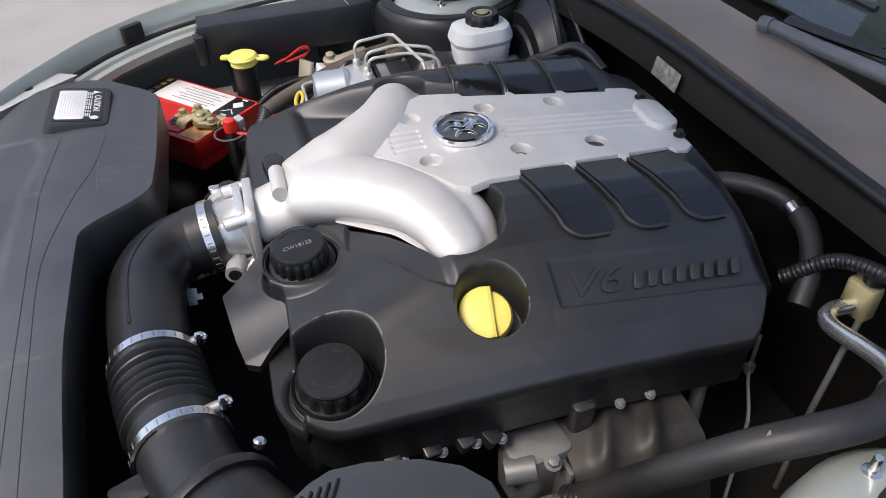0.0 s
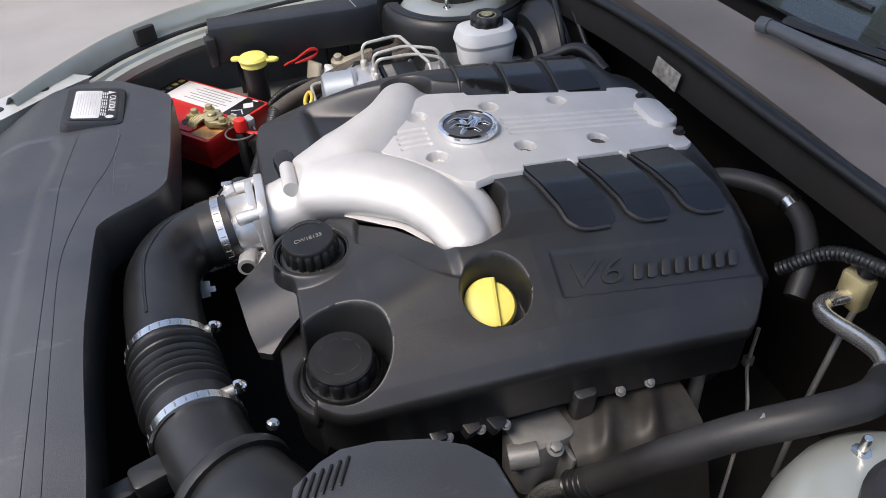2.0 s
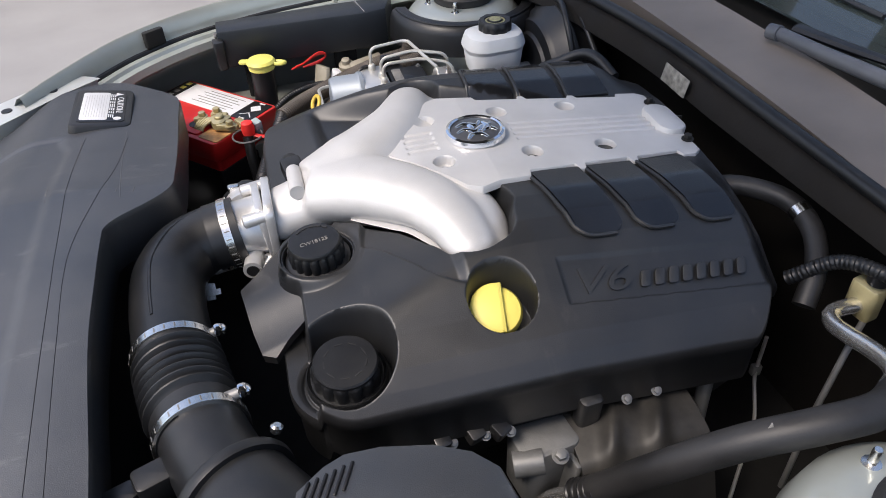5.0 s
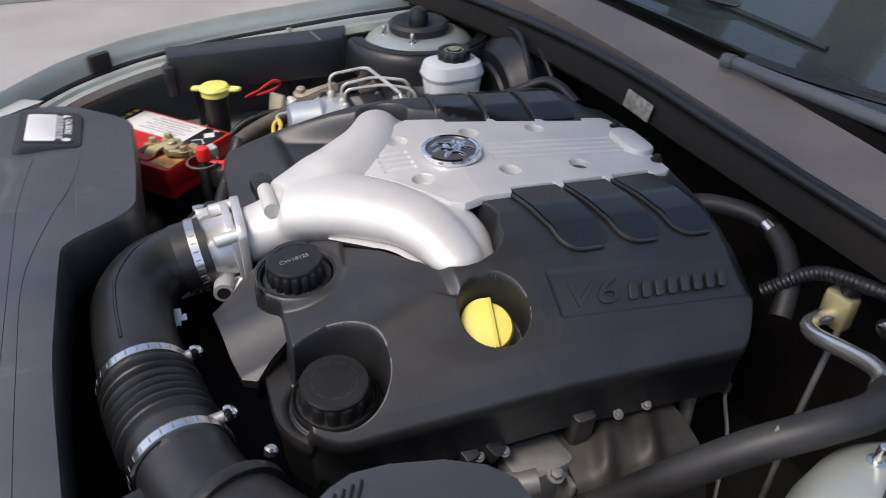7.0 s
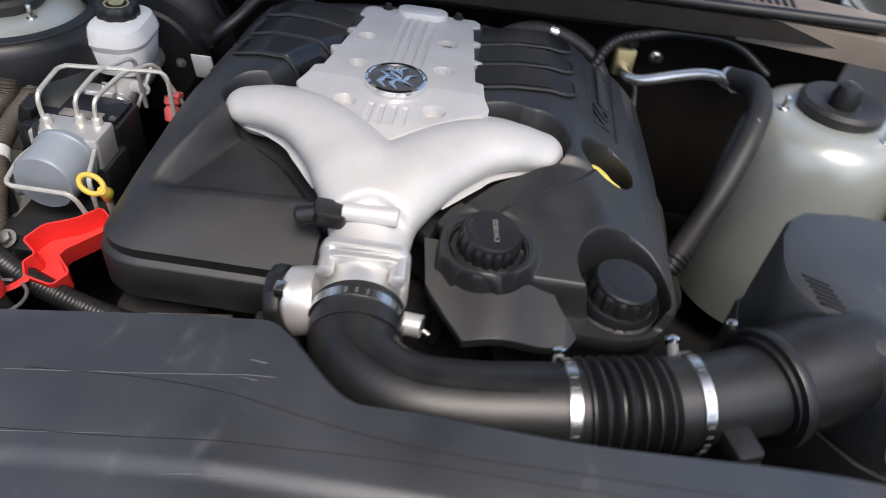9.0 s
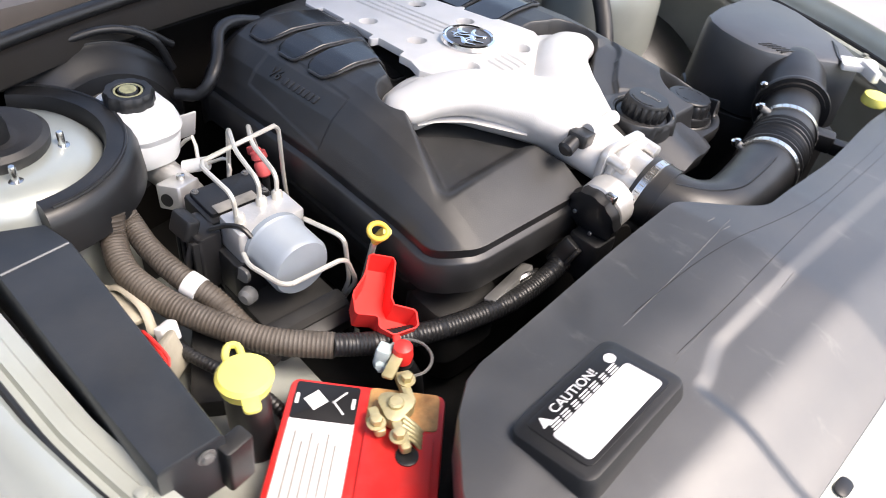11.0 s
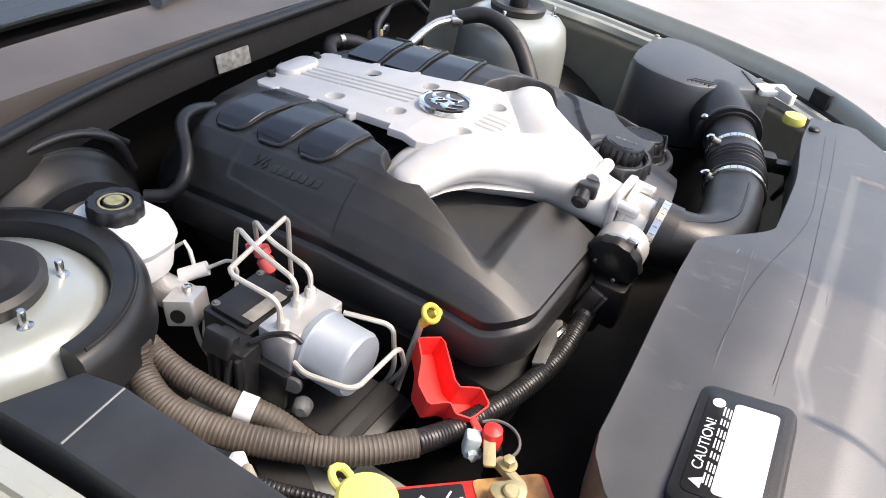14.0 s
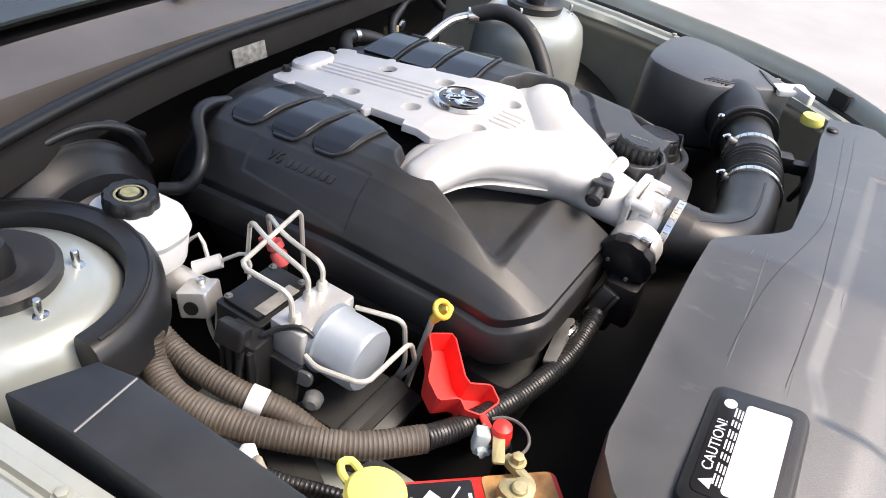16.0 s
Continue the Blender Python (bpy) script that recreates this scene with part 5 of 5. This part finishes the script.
part("strap", Geo().box(0.052, 0.014, 0.004, pose(-0.338, 0.425, 0.7035, 4, 0, 118), 0.001, 0.003), M_BRASS, tm)
for k in range(5):
    part("strand", Geo().tube([tuple((tmm @ pose(0.012 + 0.006 * k, 0.010, 0.700)).translation), tuple((tmm @ pose(0.018 + 0.005 * k, 0.024, 0.694)).translation), tuple((tmm @ pose(0.020 + 0.005 * k, 0.032, 0.685)).translation)], 0.0026, 8, 0.006), M_BRASS, tm)
part("red_cap", Geo().lathe([(0.012, 0.69), (0.013, 0.70), (0.011, 0.713), (0.004, 0.717)], 18, pose(-0.332, 0.408, 0)), M_REDCOV, tm)
part("loop", Geo().tube([(-0.335 + 0.028 * math.cos(a), 0.40 + 0.028 * math.sin(a), 0.69) for a in np.linspace(0, 5.8, 14)], 0.002, 6), M_CASTDULL, tm)
part("cable", Geo().tube([(-0.335, 0.405, 0.685), (-0.335, 0.385, 0.64), (-0.33, 0.37, 0.58)], 0.010, 12), M_RUBBER, tm)

# red terminal cover, hanging open
rcv = thing("terminal_cover", "open red plastic battery terminal cover", "cover", (-0.25, 0.38, 0.69))
rim = [(-0.187, 0.343, 0.718), (-0.210, 0.314, 0.711), (-0.262, 0.366, 0.700), (-0.284, 0.342, 0.692), (-0.305, 0.356, 0.687), (-0.299, 0.392, 0.690), (-0.281, 0.402, 0.696), (-0.268, 0.393, 0.699), (-0.252, 0.416, 0.704), (-0.226, 0.401, 0.710), (-0.210, 0.368, 0.713)]
soft_rim = [tuple(Vector(a) * (1 - t) + Vector(c) * t) for a, c in zip(rim, rim[1:] + rim[:1]) for t in (0.12, 0.5, 0.88)]
mid = sum((Vector(p) for p in soft_rim), Vector()) / len(soft_rim)
deep = Vector((0.009, 0.0014, -0.0335))


def inset(k, depth):
    """The rim drawn in by k metres along its own plane, and sunk by that share of the depth."""
    n = len(soft_rim)
    out = []
    up = deep.normalized()
    for i, p in enumerate(soft_rim):
        d = (Vector(soft_rim[(i + 1) % n]) - Vector(soft_rim[i - 1])).normalized()
        out.append(tuple(Vector(p) + d.cross(up) * k + deep * depth))
    return out


SG = 1 if (Vector(inset(0.002, 0)[0]) - mid).length < (Vector(soft_rim[0]) - mid).length else -1
part("shell", Geo().loft([inset(SG * 0.006, 1.0), inset(SG * 0.003, 0.93), inset(0, 0.05), inset(0, -0.03), inset(SG * 0.0022, -0.03), inset(SG * 0.0024, 0.05), inset(SG * 0.0055, 0.85)]), M_REDCOV, rcv)
part("hinge", Geo().tube([(-0.298, 0.388, 0.688), (-0.312, 0.397, 0.686), (-0.324, 0.405, 0.688)], 0.005, 8, 0.004, 0.5), M_REDCOV, rcv)

# ---- washer filler ----
wf = thing("washer_filler", "yellow hinged cap on a black washer filler neck", "washer cap", (-0.286, 0.587, 0.65))
part("neck", Geo().tube([(-0.286, 0.587, 0.742), (-0.29, 0.585, 0.66), (-0.30, 0.57, 0.50)], 0.024, 20), M_BLACK, wf)
part("cap", Geo().lathe([(0.023, 0.735), (0.027, 0.738), (0.027, 0.746), (0.029, 0.748), (0.030, 0.752), (0.026, 0.757), (0.012, 0.760), (0.001, 0.760)], 32, pose(-0.286, 0.587, 0)), M_LEMON, wf)
part("hinge_loop", Geo().tube([(-0.262, 0.575, 0.748), (-0.245, 0.57, 0.748), (-0.238, 0.577, 0.747), (-0.246, 0.586, 0.746), (-0.262, 0.592, 0.746)], 0.0042, 8, 0.004), M_LEMON, wf)
part("tab", Geo().box(0.022, 0.018, 0.005, pose(-0.319, 0.600, 0.750, 0, 0, -20), 0.001, 0.006), M_LEMON, wf)

# ---- dipstick ----
dk = thing("dipstick", "aged yellow dipstick ring handle", "dipstick", (-0.2, 0.348, 0.7))
part("ring", Geo().tube([(-0.2 + 0.007 * math.cos(a), 0.346 + 0.0145 * math.sin(a), 0.757 + 0.008 * math.cos(a) + 0.004 * math.sin(a)) for a in np.linspace(0, 2 * math.pi, 25)], 0.0036, 10, 0.003), M_GOLD, dk)
part("stem", Geo().tube([(-0.203, 0.333, 0.752), (-0.195, 0.332, 0.742), (-0.185, 0.338, 0.725)], [0.006, 0.0085, 0.006], 12), M_GOLD, dk)
part("tube", Geo().tube([(-0.185, 0.338, 0.727), (-0.165, 0.342, 0.60), (-0.15, 0.33, 0.5)], 0.0045, 10), M_PIPE, dk)

# ---- anti-lock brake unit ----
au = thing("brake_unit", "anti-lock brake unit with alloy block and motor", "brake unit", (-0.09, 0.435, 0.66))
part("valve_block", Geo().prism(rounded(0.050, 0.096, 0.004), 0.700, 0.748, 0.003, pose(-0.076, 0.436, 0)), M_CAST, au)
part("lower_body", Geo().box(0.066, 0.112, 0.07, pose(-0.070, 0.438, 0.667), 0.004, 0.006), M_BLACK, au)
part("motor", Geo().lathe([(0.044, 0), (0.0445, 0.008), (0.0415, 0.012), (0.0415, 0.058), (0.038, 0.064), (0.022, 0.0655), (0.015, 0.067), (0.002, 0.067)], 44, along((-0.100, 0.436, 0.715), (-1, 0, 0.0))), M_MOTOR, au, "grey cylindrical pump motor")
part("controller", Geo().box(0.075, 0.10, 0.11, pose(-0.005, 0.44, 0.675), 0.004, 0.006), M_BLACK, au)
part("connector", Geo().box(0.055, 0.035, 0.09, pose(-0.035, 0.505, 0.685, 0, 0, 5), 0.004, 0.006), M_LABELK, au)
for k in range(4):
    part("connector_rib", Geo().box(0.006, 0.038, 0.07, pose(-0.058 + 0.014 * k, 0.508, 0.69), 0.001, 0.002), M_BLACK, au)
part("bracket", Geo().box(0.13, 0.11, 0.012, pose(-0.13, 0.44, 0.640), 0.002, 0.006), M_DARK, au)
part("bracket_front", Geo().box(0.05, 0.12, 0.03, pose(-0.185, 0.44, 0.630, 0, -15, 0), 0.003, 0.006), M_BLACK, au)
bolt_at(au, (-0.205, 0.482, 0.646), (-0.5, 0, 0.8), 0.009, 0.01, M_CASTDULL)
for by in (0.468, 0.428, 0.404):
    part("union_nut", Geo().lathe([(0.0075, 0.745), (0.0075, 0.757), (0.005, 0.76)], 8, pose(-0.075 if by > 0.43 else -0.062, by, 0)), M_PIPE, au)
part("connector_lever", Geo().box(0.008, 0.012, 0.075, pose(-0.046, 0.527, 0.690, 18, 0, 5), 0.002, 0.003), M_HOSE, au)
part("connector_boot", Geo().box(0.040, 0.020, 0.030, pose(-0.030, 0.520, 0.735, 20, 0, 5), 0.004, 0.006), M_BLACK, au)
part("controller_lid", Geo().box(0.060, 0.088, 0.008, pose(-0.004, 0.440, 0.733), 0.002, 0.005), M_BLACK, au)
part("controller_label", Geo().box(0.018, 0.060, 0.001, pose(-0.028, 0.446, 0.7378), 0.0002, 0.001), M_TAG, au, "pale grey type label")
for cx_, cy_ in ((-0.028, 0.402), (0.020, 0.402), (0.020, 0.478)):
    bolt_at(au, (cx_, cy_, 0.737), r=0.0035, h=0.004, mat=M_CASTDULL)
part("mount_ear", Geo().prism(rounded(0.030, 0.020, 0.008), -0.003, 0.003, 0.001, along((-0.104, 0.488, 0.690), (-0.2, 1, 0.1))), M_CASTDULL, au)
part("motor_lead", Geo().tube([(-0.105, 0.470, 0.742), (-0.092, 0.476, 0.752), (-0.070, 0.486, 0.745), (-0.055, 0.500, 0.735)], 0.0035, 8, 0.006), M_RUBBER, au)
part("motor_foot", Geo().lathe([(0.010, 0), (0.012, 0.003), (0.011, 0.014), (0.006, 0.018)], 16, along((-0.125, 0.487, 0.672), (-0.4, 0.9, 0.1))), M_CASTDULL, au)
bp = thing("brake_pipes", "bundle of thin bent brake pipes", "brake pipe", (0, 0.42, 0.76))
for pts in ([(-0.075, 0.472, 0.752), (-0.075, 0.474, 0.79), (0.0, 0.478, 0.795), (0.03, 0.34, 0.79), (0.028, 0.335, 0.70), (0.02, 0.33, 0.62)],
            [(-0.062, 0.430, 0.752), (-0.062, 0.430, 0.785), (0.0, 0.425, 0.795), (0.06, 0.40, 0.79), (0.07, 0.40, 0.70)],
            [(-0.062, 0.404, 0.752), (-0.062, 0.404, 0.785), (0.01, 0.395, 0.79), (0.06, 0.37, 0.785), (0.08, 0.34, 0.70)],
            [(-0.105, 0.483, 0.722), (-0.125, 0.488, 0.720), (-0.185, 0.475, 0.722), (-0.185, 0.385, 0.722), (-0.185, 0.365, 0.67), (-0.15, 0.36, 0.60)],
            [(-0.105, 0.392, 0.735), (-0.125, 0.385, 0.735), (-0.165, 0.372, 0.735), (-0.17, 0.365, 0.66), (-0.15, 0.365, 0.60)]):
    part("pipe", Geo().tube(bent(pts, 0.016), 0.0033, 8, 0.006), M_PIPE, bp)

# ---- brake master cylinder and reservoir ----
rs = thing("brake_reservoir", "milky white brake fluid reservoir with black cap", "reservoir", (0.183, 0.473, 0.72))
body = Geo()
body.prism(rounded(0.106, 0.084, 0.030, 8), 0.716, 0.772, 0.010, pose(0.178, 0.470, 0, 0, 0, 4), -0.005)
body.prism(rounded(0.126, 0.100, 0.040, 8), 0.756, 0.799, 0.016, pose(0.178, 0.470, 0, 0, 0, 4), 0.003)
part("tank", body, M_WHITE, rs)
rcap = part("cap", Geo().lathe([(0.033, 0.796), (0.034, 0.800), (0.034, 0.813), (0.031, 0.818), (0.022, 0.8175), (0.021, 0.8155), (0.014, 0.8155), (0.013, 0.818), (0.002, 0.818)], 60, pose(0.183, 0.473, 0), lambda a, r, z: -0.0022 * (0.5 - 0.5 * math.cos(10 * a)) ** 2 if r > 0.03 else 0), M_BLACK, rs, "black ribbed reservoir cap")
part("cap_mark", Geo().lathe([(0.0115, 0.8178), (0.0115, 0.8186)], 20, pose(0.183, 0.473, 0)), M_CAPINK, rcap)
part("cap_print", Geo().lathe([(0.0165, 0.8156), (0.0165, 0.8163), (0.0195, 0.8163), (0.0195, 0.8156)], 36, pose(0.183, 0.473, 0)), M_CAPINK, rcap)
part("outlet", Geo().tube([(0.15, 0.46, 0.725), (0.148, 0.46, 0.70)], 0.009, 12), M_WHITE, rs)
part("outlet", Geo().tube([(0.175, 0.448, 0.725), (0.175, 0.446, 0.70)], 0.009, 12), M_WHITE, rs)
mcy = thing("master_cylinder", "cast alloy brake master cylinder", "brake cylinder", (0.12, 0.46, 0.69))
part("bore", Geo().tube([(0.27, 0.475, 0.685), (0.09, 0.455, 0.685)], [0.026, 0.024, 0.021], 20), M_CAST, mcy)
part("end_boss", Geo().lathe([(0.019, 0), (0.02, 0.01), (0.012, 0.018)], 18, along((0.09, 0.455, 0.685), (-1, -0.1, 0))), M_CAST, mcy)
part("mount_block", Geo().box(0.042, 0.044, 0.036, pose(0.075, 0.475, 0.70, 10, 12, 25), 0.003, 0.005), M_CAST, mcy)
part("block_hole", Geo().lathe([(0.0095, 0), (0.0095, 0.0012)], 18, along((0.0665, 0.497, 0.702), (-0.45, 0.88, 0.15))), M_LABELK, mcy)
part("block_screw", Geo().lathe([(0.006, 0), (0.006, 0.006), (0.004, 0.007)], 12, along((0.080, 0.468, 0.7185), (0.1, -0.1, 1))), M_STEEL, mcy)
for k in range(2):
    part("pipe", Geo().tube(bent([(0.070 - 0.012 * k, 0.470 - 0.008 * k, 0.690), (0.055 - 0.012 * k, 0.480, 0.66), (0.020 - 0.02 * k, 0.470, 0.600), (-0.03, 0.45, 0.56)], 0.02), 0.0032, 8, 0.008), M_PIPE, mcy)
part("sensor", Geo().tube([(0.125, 0.44, 0.70), (0.10, 0.415, 0.712)], 0.010, 12), M_WHITE, mcy)
part("wire", Geo().tube([(0.10, 0.415, 0.712), (0.07, 0.40, 0.73), (0.055, 0.41, 0.70), (0.06, 0.44, 0.66)], 0.0028, 8), M_PIPE, mcy)
part("wire", Geo().tube([(0.16, 0.43, 0.71), (0.14, 0.415, 0.735), (0.12, 0.42, 0.71)], 0.003, 8), M_PIPE, mcy)
bo = thing("brake_booster", "large round black brake booster drum", "brake booster", (0.3, 0.48, 0.68))
part("drum", Geo().lathe([(0.05, 0), (0.085, 0.004), (0.09, 0.010), (0.112, 0.014), (0.118, 0.026), (0.130, 0.034), (0.138, 0.05), (0.142, 0.054), (0.142, 0.062), (0.137, 0.066), (0.136, 0.10), (0.10, 0.14)], 56, along((0.255, 0.475, 0.685), (1, 0.05, 0.0))), M_BLACK, bo)
part("rim_band", Geo().lathe([(0.1425, -0.004), (0.145, -0.003), (0.145, 0.003), (0.1425, 0.004)], 56, along((0.313, 0.478, 0.685), (1, 0.05, 0.0))), M_RUBBER, bo)
for a in (60, 180, 300):
    bolt_at(bo, (0.258, 0.475 + 0.06 * math.cos(radians(a)), 0.685 + 0.06 * math.sin(radians(a))), (-1, 0, 0), 0.006, 0.008, M_CASTDULL)
bh = thing("vacuum_hose", "black vacuum hose from booster to engine", "hose", (0.28, 0.3, 0.78))
part("hose", Geo().tube([(0.262, 0.37, 0.74), (0.235, 0.345, 0.745), (0.228, 0.325, 0.77), (0.25, 0.30, 0.79), (0.285, 0.275, 0.812), (0.30, 0.24, 0.815), (0.31, 0.19, 0.80)], 0.010, 14), M_RUBBER, bh)
for pts in ([(0.34, 0.62, 0.80), (0.345, 0.5, 0.835), (0.335, 0.40, 0.83), (0.34, 0.33, 0.78)], [(0.32, 0.58, 0.82), (0.31, 0.45, 0.845), (0.30, 0.38, 0.82), (0.305, 0.35, 0.76)]):
    part("pipe", Geo().tube(pts, 0.006, 10), M_RUBBER, bh)
pk = thing("pink_plug", "faded red wiring plug hanging beside the engine", "plug", (0.064, 0.353, 0.71))
part("plug", Geo().lathe([(0.006, 0), (0.011, 0.004), (0.012, 0.02), (0.008, 0.026), (0.012, 0.03), (0.011, 0.04)], 14, along((0.05, 0.352, 0.692), (0.4, 0.05, 1))), M_PINK, pk)
part("tab", Geo().box(0.024, 0.014, 0.012, pose(0.078, 0.352, 0.722, 0, 20, 0), 0.002, 0.004), M_PINK, pk)
part("lead", Geo().tube([(0.05, 0.352, 0.692), (0.045, 0.35, 0.64), (0.03, 0.35, 0.56)], 0.006, 10), M_RUBBER, pk)
wt = thing("wiring_tag", "white barcode tag on wiring behind the reservoir", "tag", (0.246, 0.37, 0.69))
part("tag", Geo().box(0.004, 0.036, 0.05, pose(0.246, 0.370, 0.690, 0, -15, 0), 0.0005, 0.002), M_PAPER, wt)
part("bars", Geo().box(0.001, 0.024, 0.026, pose(0.2432, 0.370, 0.696, 0, -15, 0), 0, 0.001), M_INK, wt)

rw = thing("red_wire", "loop of thin red wires below the fuse cover", "wire", (-0.17, 0.62, 0.69))
for k in range(3):
    part("wire", Geo().tube([(-0.225, 0.642, 0.700), (-0.213 + 0.004 * k, 0.637, 0.708), (-0.194, 0.632 - 0.003 * k, 0.716 + 0.002 * k), (-0.164, 0.632, 0.730 + 0.002 * k), (-0.150, 0.634, 0.727 + 0.001 * k), (-0.152, 0.638, 0.718), (-0.167, 0.642, 0.710 - 0.002 * k), (-0.20, 0.645, 0.700)], 0.0021, 8, 0.006), M_RED, rw)
# dusty brackets between brake unit and inner fender
mb = thing("mounting_bracket", "dusty beige bracket beside the brake unit", "bracket", (-0.15, 0.60, 0.64))
part("plate", Geo().box(0.09, 0.05, 0.01, pose(-0.13, 0.625, 0.668, 12, -8, 30), 0.002, 0.006), M_BEIGE, mb)
part("upright", Geo().box(0.012, 0.04, 0.05, pose(-0.165, 0.612, 0.685, 0, 15, 35), 0.002, 0.006), M_BEIGE, mb)
part("base", Geo().box(0.14, 0.05, 0.03, pose(-0.17, 0.565, 0.645, 0, 0, -30), 0.003, 0.008), M_DARK, mb)
tape = Geo()
for k in range(7):
    tape.box(0.020, 0.015, 0.008, pose(-0.050 - 0.012 * k, 0.575 - 0.003 * (k % 3) - 0.0045 * k, 0.676 - 0.001 * k, 25 * math.sin(k * 1.7), 20 * math.cos(k * 2.3), 40 * k), 0.002, 0.004)
single("sealing_tape", tape, M_BEIGE, "crumpled beige sealing tape stuck between the wiring conduits", "tape")
part("wing_plate", Geo().box(0.075, 0.045, 0.008, pose(-0.060, 0.632, 0.690, 18, -6, 12), 0.002, 0.006), M_BEIGE, mb)
part("wing_boss", Geo().lathe([(0.017, 0), (0.017, 0.010), (0.010, 0.013), (0.009, 0.022), (0.004, 0.024)], 20, pose(-0.105, 0.650, 0.682, 12, -5, 0)), M_BEIGE, mb)
part("wing_strap", Geo().tube([(-0.020, 0.625, 0.684), (-0.045, 0.612, 0.700), (-0.085, 0.605, 0.696), (-0.120, 0.610, 0.676)], 0.006, 8, 0.008, 0.4), M_BEIGE, mb)
part("wing_clip", Geo().box(0.016, 0.026, 0.024, pose(-0.135, 0.600, 0.690, 10, 20, 25), 0.002, 0.004), M_PAPER, mb)
# ---- wiring conduits ----
rib = lambda r: (lambda s, q: r + 0.00055 * math.cos(s * 2 * math.pi / 0.0052))
cd = thing("wiring_conduit", "dusty brown corrugated wiring conduit", "conduit", (-0.1, 0.58, 0.68), group="wiring conduits")
part("conduit", Geo().tube([(0.03, 0.585, 0.745), (0.02, 0.592, 0.715), (-0.03, 0.602, 0.700), (-0.095, 0.585, 0.690), (-0.16, 0.552, 0.683), (-0.215, 0.515, 0.680), (-0.265, 0.462, 0.680)], rib(0.0165), 14, 0.0017), M_CONDUIT, cd)
part("conduit", Geo().tube([(-0.262, 0.465, 0.680), (-0.284, 0.405, 0.664), (-0.312, 0.311, 0.655), (-0.330, 0.213, 0.655), (-0.329, 0.140, 0.658), (-0.327, 0.10, 0.668)], rib(0.0145), 14, 0.0017), M_RUBBER, cd)
cd2 = thing("wiring_conduit", "dusty brown corrugated conduit with a white tape band", "conduit", (-0.05, 0.56, 0.68), group="wiring conduits")
part("conduit", Geo().tube([(0.05, 0.57, 0.745), (0.035, 0.562, 0.715), (-0.01, 0.562, 0.704), (-0.07, 0.553, 0.695), (-0.115, 0.535, 0.682), (-0.16, 0.52, 0.655), (-0.2, 0.5, 0.62)], rib(0.0148), 14, 0.0017), M_CONDUIT, cd2)
part("tape_band", Geo().tube([(-0.082, 0.550, 0.693), (-0.10, 0.5425, 0.688)], 0.0168, 16), M_PAPER, cd2)
cd3 = thing("wiring_conduit", "thin black corrugated conduit beside the battery", "conduit", (-0.2, 0.58, 0.66), group="wiring conduits")
part("conduit", Geo().tube([(-0.11, 0.60, 0.66), (-0.17, 0.597, 0.672), (-0.23, 0.575, 0.672), (-0.27, 0.555, 0.655), (-0.30, 0.54, 0.62)], rib(0.0075), 12, 0.0017), M_RUBBER, cd3)
cp = thing("harness_plug", "black wiring connector at the front of the engine", "plug", (-0.33, 0.12, 0.69))
part("body", Geo().box(0.026, 0.03, 0.05, pose(-0.325, 0.092, 0.690, 15, -20, 0), 0.003, 0.005), M_BLACK, cp)
part("latch", Geo().box(0.006, 0.018, 0.036, pose(-0.341, 0.096, 0.692, 15, -20, 0), 0.001, 0.002), M_HOSE, cp)
fr = thing("front_accessories", "dark belts and pulleys ahead of the engine", "pulley", (-0.3, 0.1, 0.55))
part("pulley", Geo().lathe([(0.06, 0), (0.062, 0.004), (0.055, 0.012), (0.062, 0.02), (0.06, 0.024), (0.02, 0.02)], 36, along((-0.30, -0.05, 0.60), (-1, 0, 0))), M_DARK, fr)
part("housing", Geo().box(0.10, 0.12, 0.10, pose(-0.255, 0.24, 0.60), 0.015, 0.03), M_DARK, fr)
part("lever", Geo().tube([(-0.305, 0.20, 0.66), (-0.315, 0.16, 0.672), (-0.31, 0.13, 0.66)], 0.006, 8), M_STEEL, fr)
part("bracket", Geo().box(0.02, 0.10, 0.012, pose(-0.31, 0.19, 0.668, 0, 20, 10), 0.002, 0.004), M_CASTDULL, fr)
# headlamp corner pieces ahead of the fenders
hp = thing("headlamp_bracket", "white plastic headlamp clip and cream cap", "clip", (-0.42, -0.55, 0.82))
part("clip", Geo().box(0.06, 0.04, 0.012, pose(-0.405, -0.585, 0.835, 0, 5, 30), 0.002, 0.005), M_PAPER, hp)
part("clip_arm", Geo().box(0.014, 0.05, 0.02, pose(-0.43, -0.57, 0.838, 0, 0, 50), 0.002, 0.004), M_PAPER, hp)
part("cream_cap", Geo().lathe([(0.02, 0), (0.022, 0.004), (0.02, 0.016), (0.012, 0.018)], 20, pose(-0.465, -0.545, 0.80)), M_LEMON, hp)
# brake unit, pipes, conduits and their neighbours sit a little higher and nearer the engine
for ob in (au, bp, cd, cd2, cd3, mcy, pk, dk):
    ob.location += Vector((0.0, -0.005, 0.007))
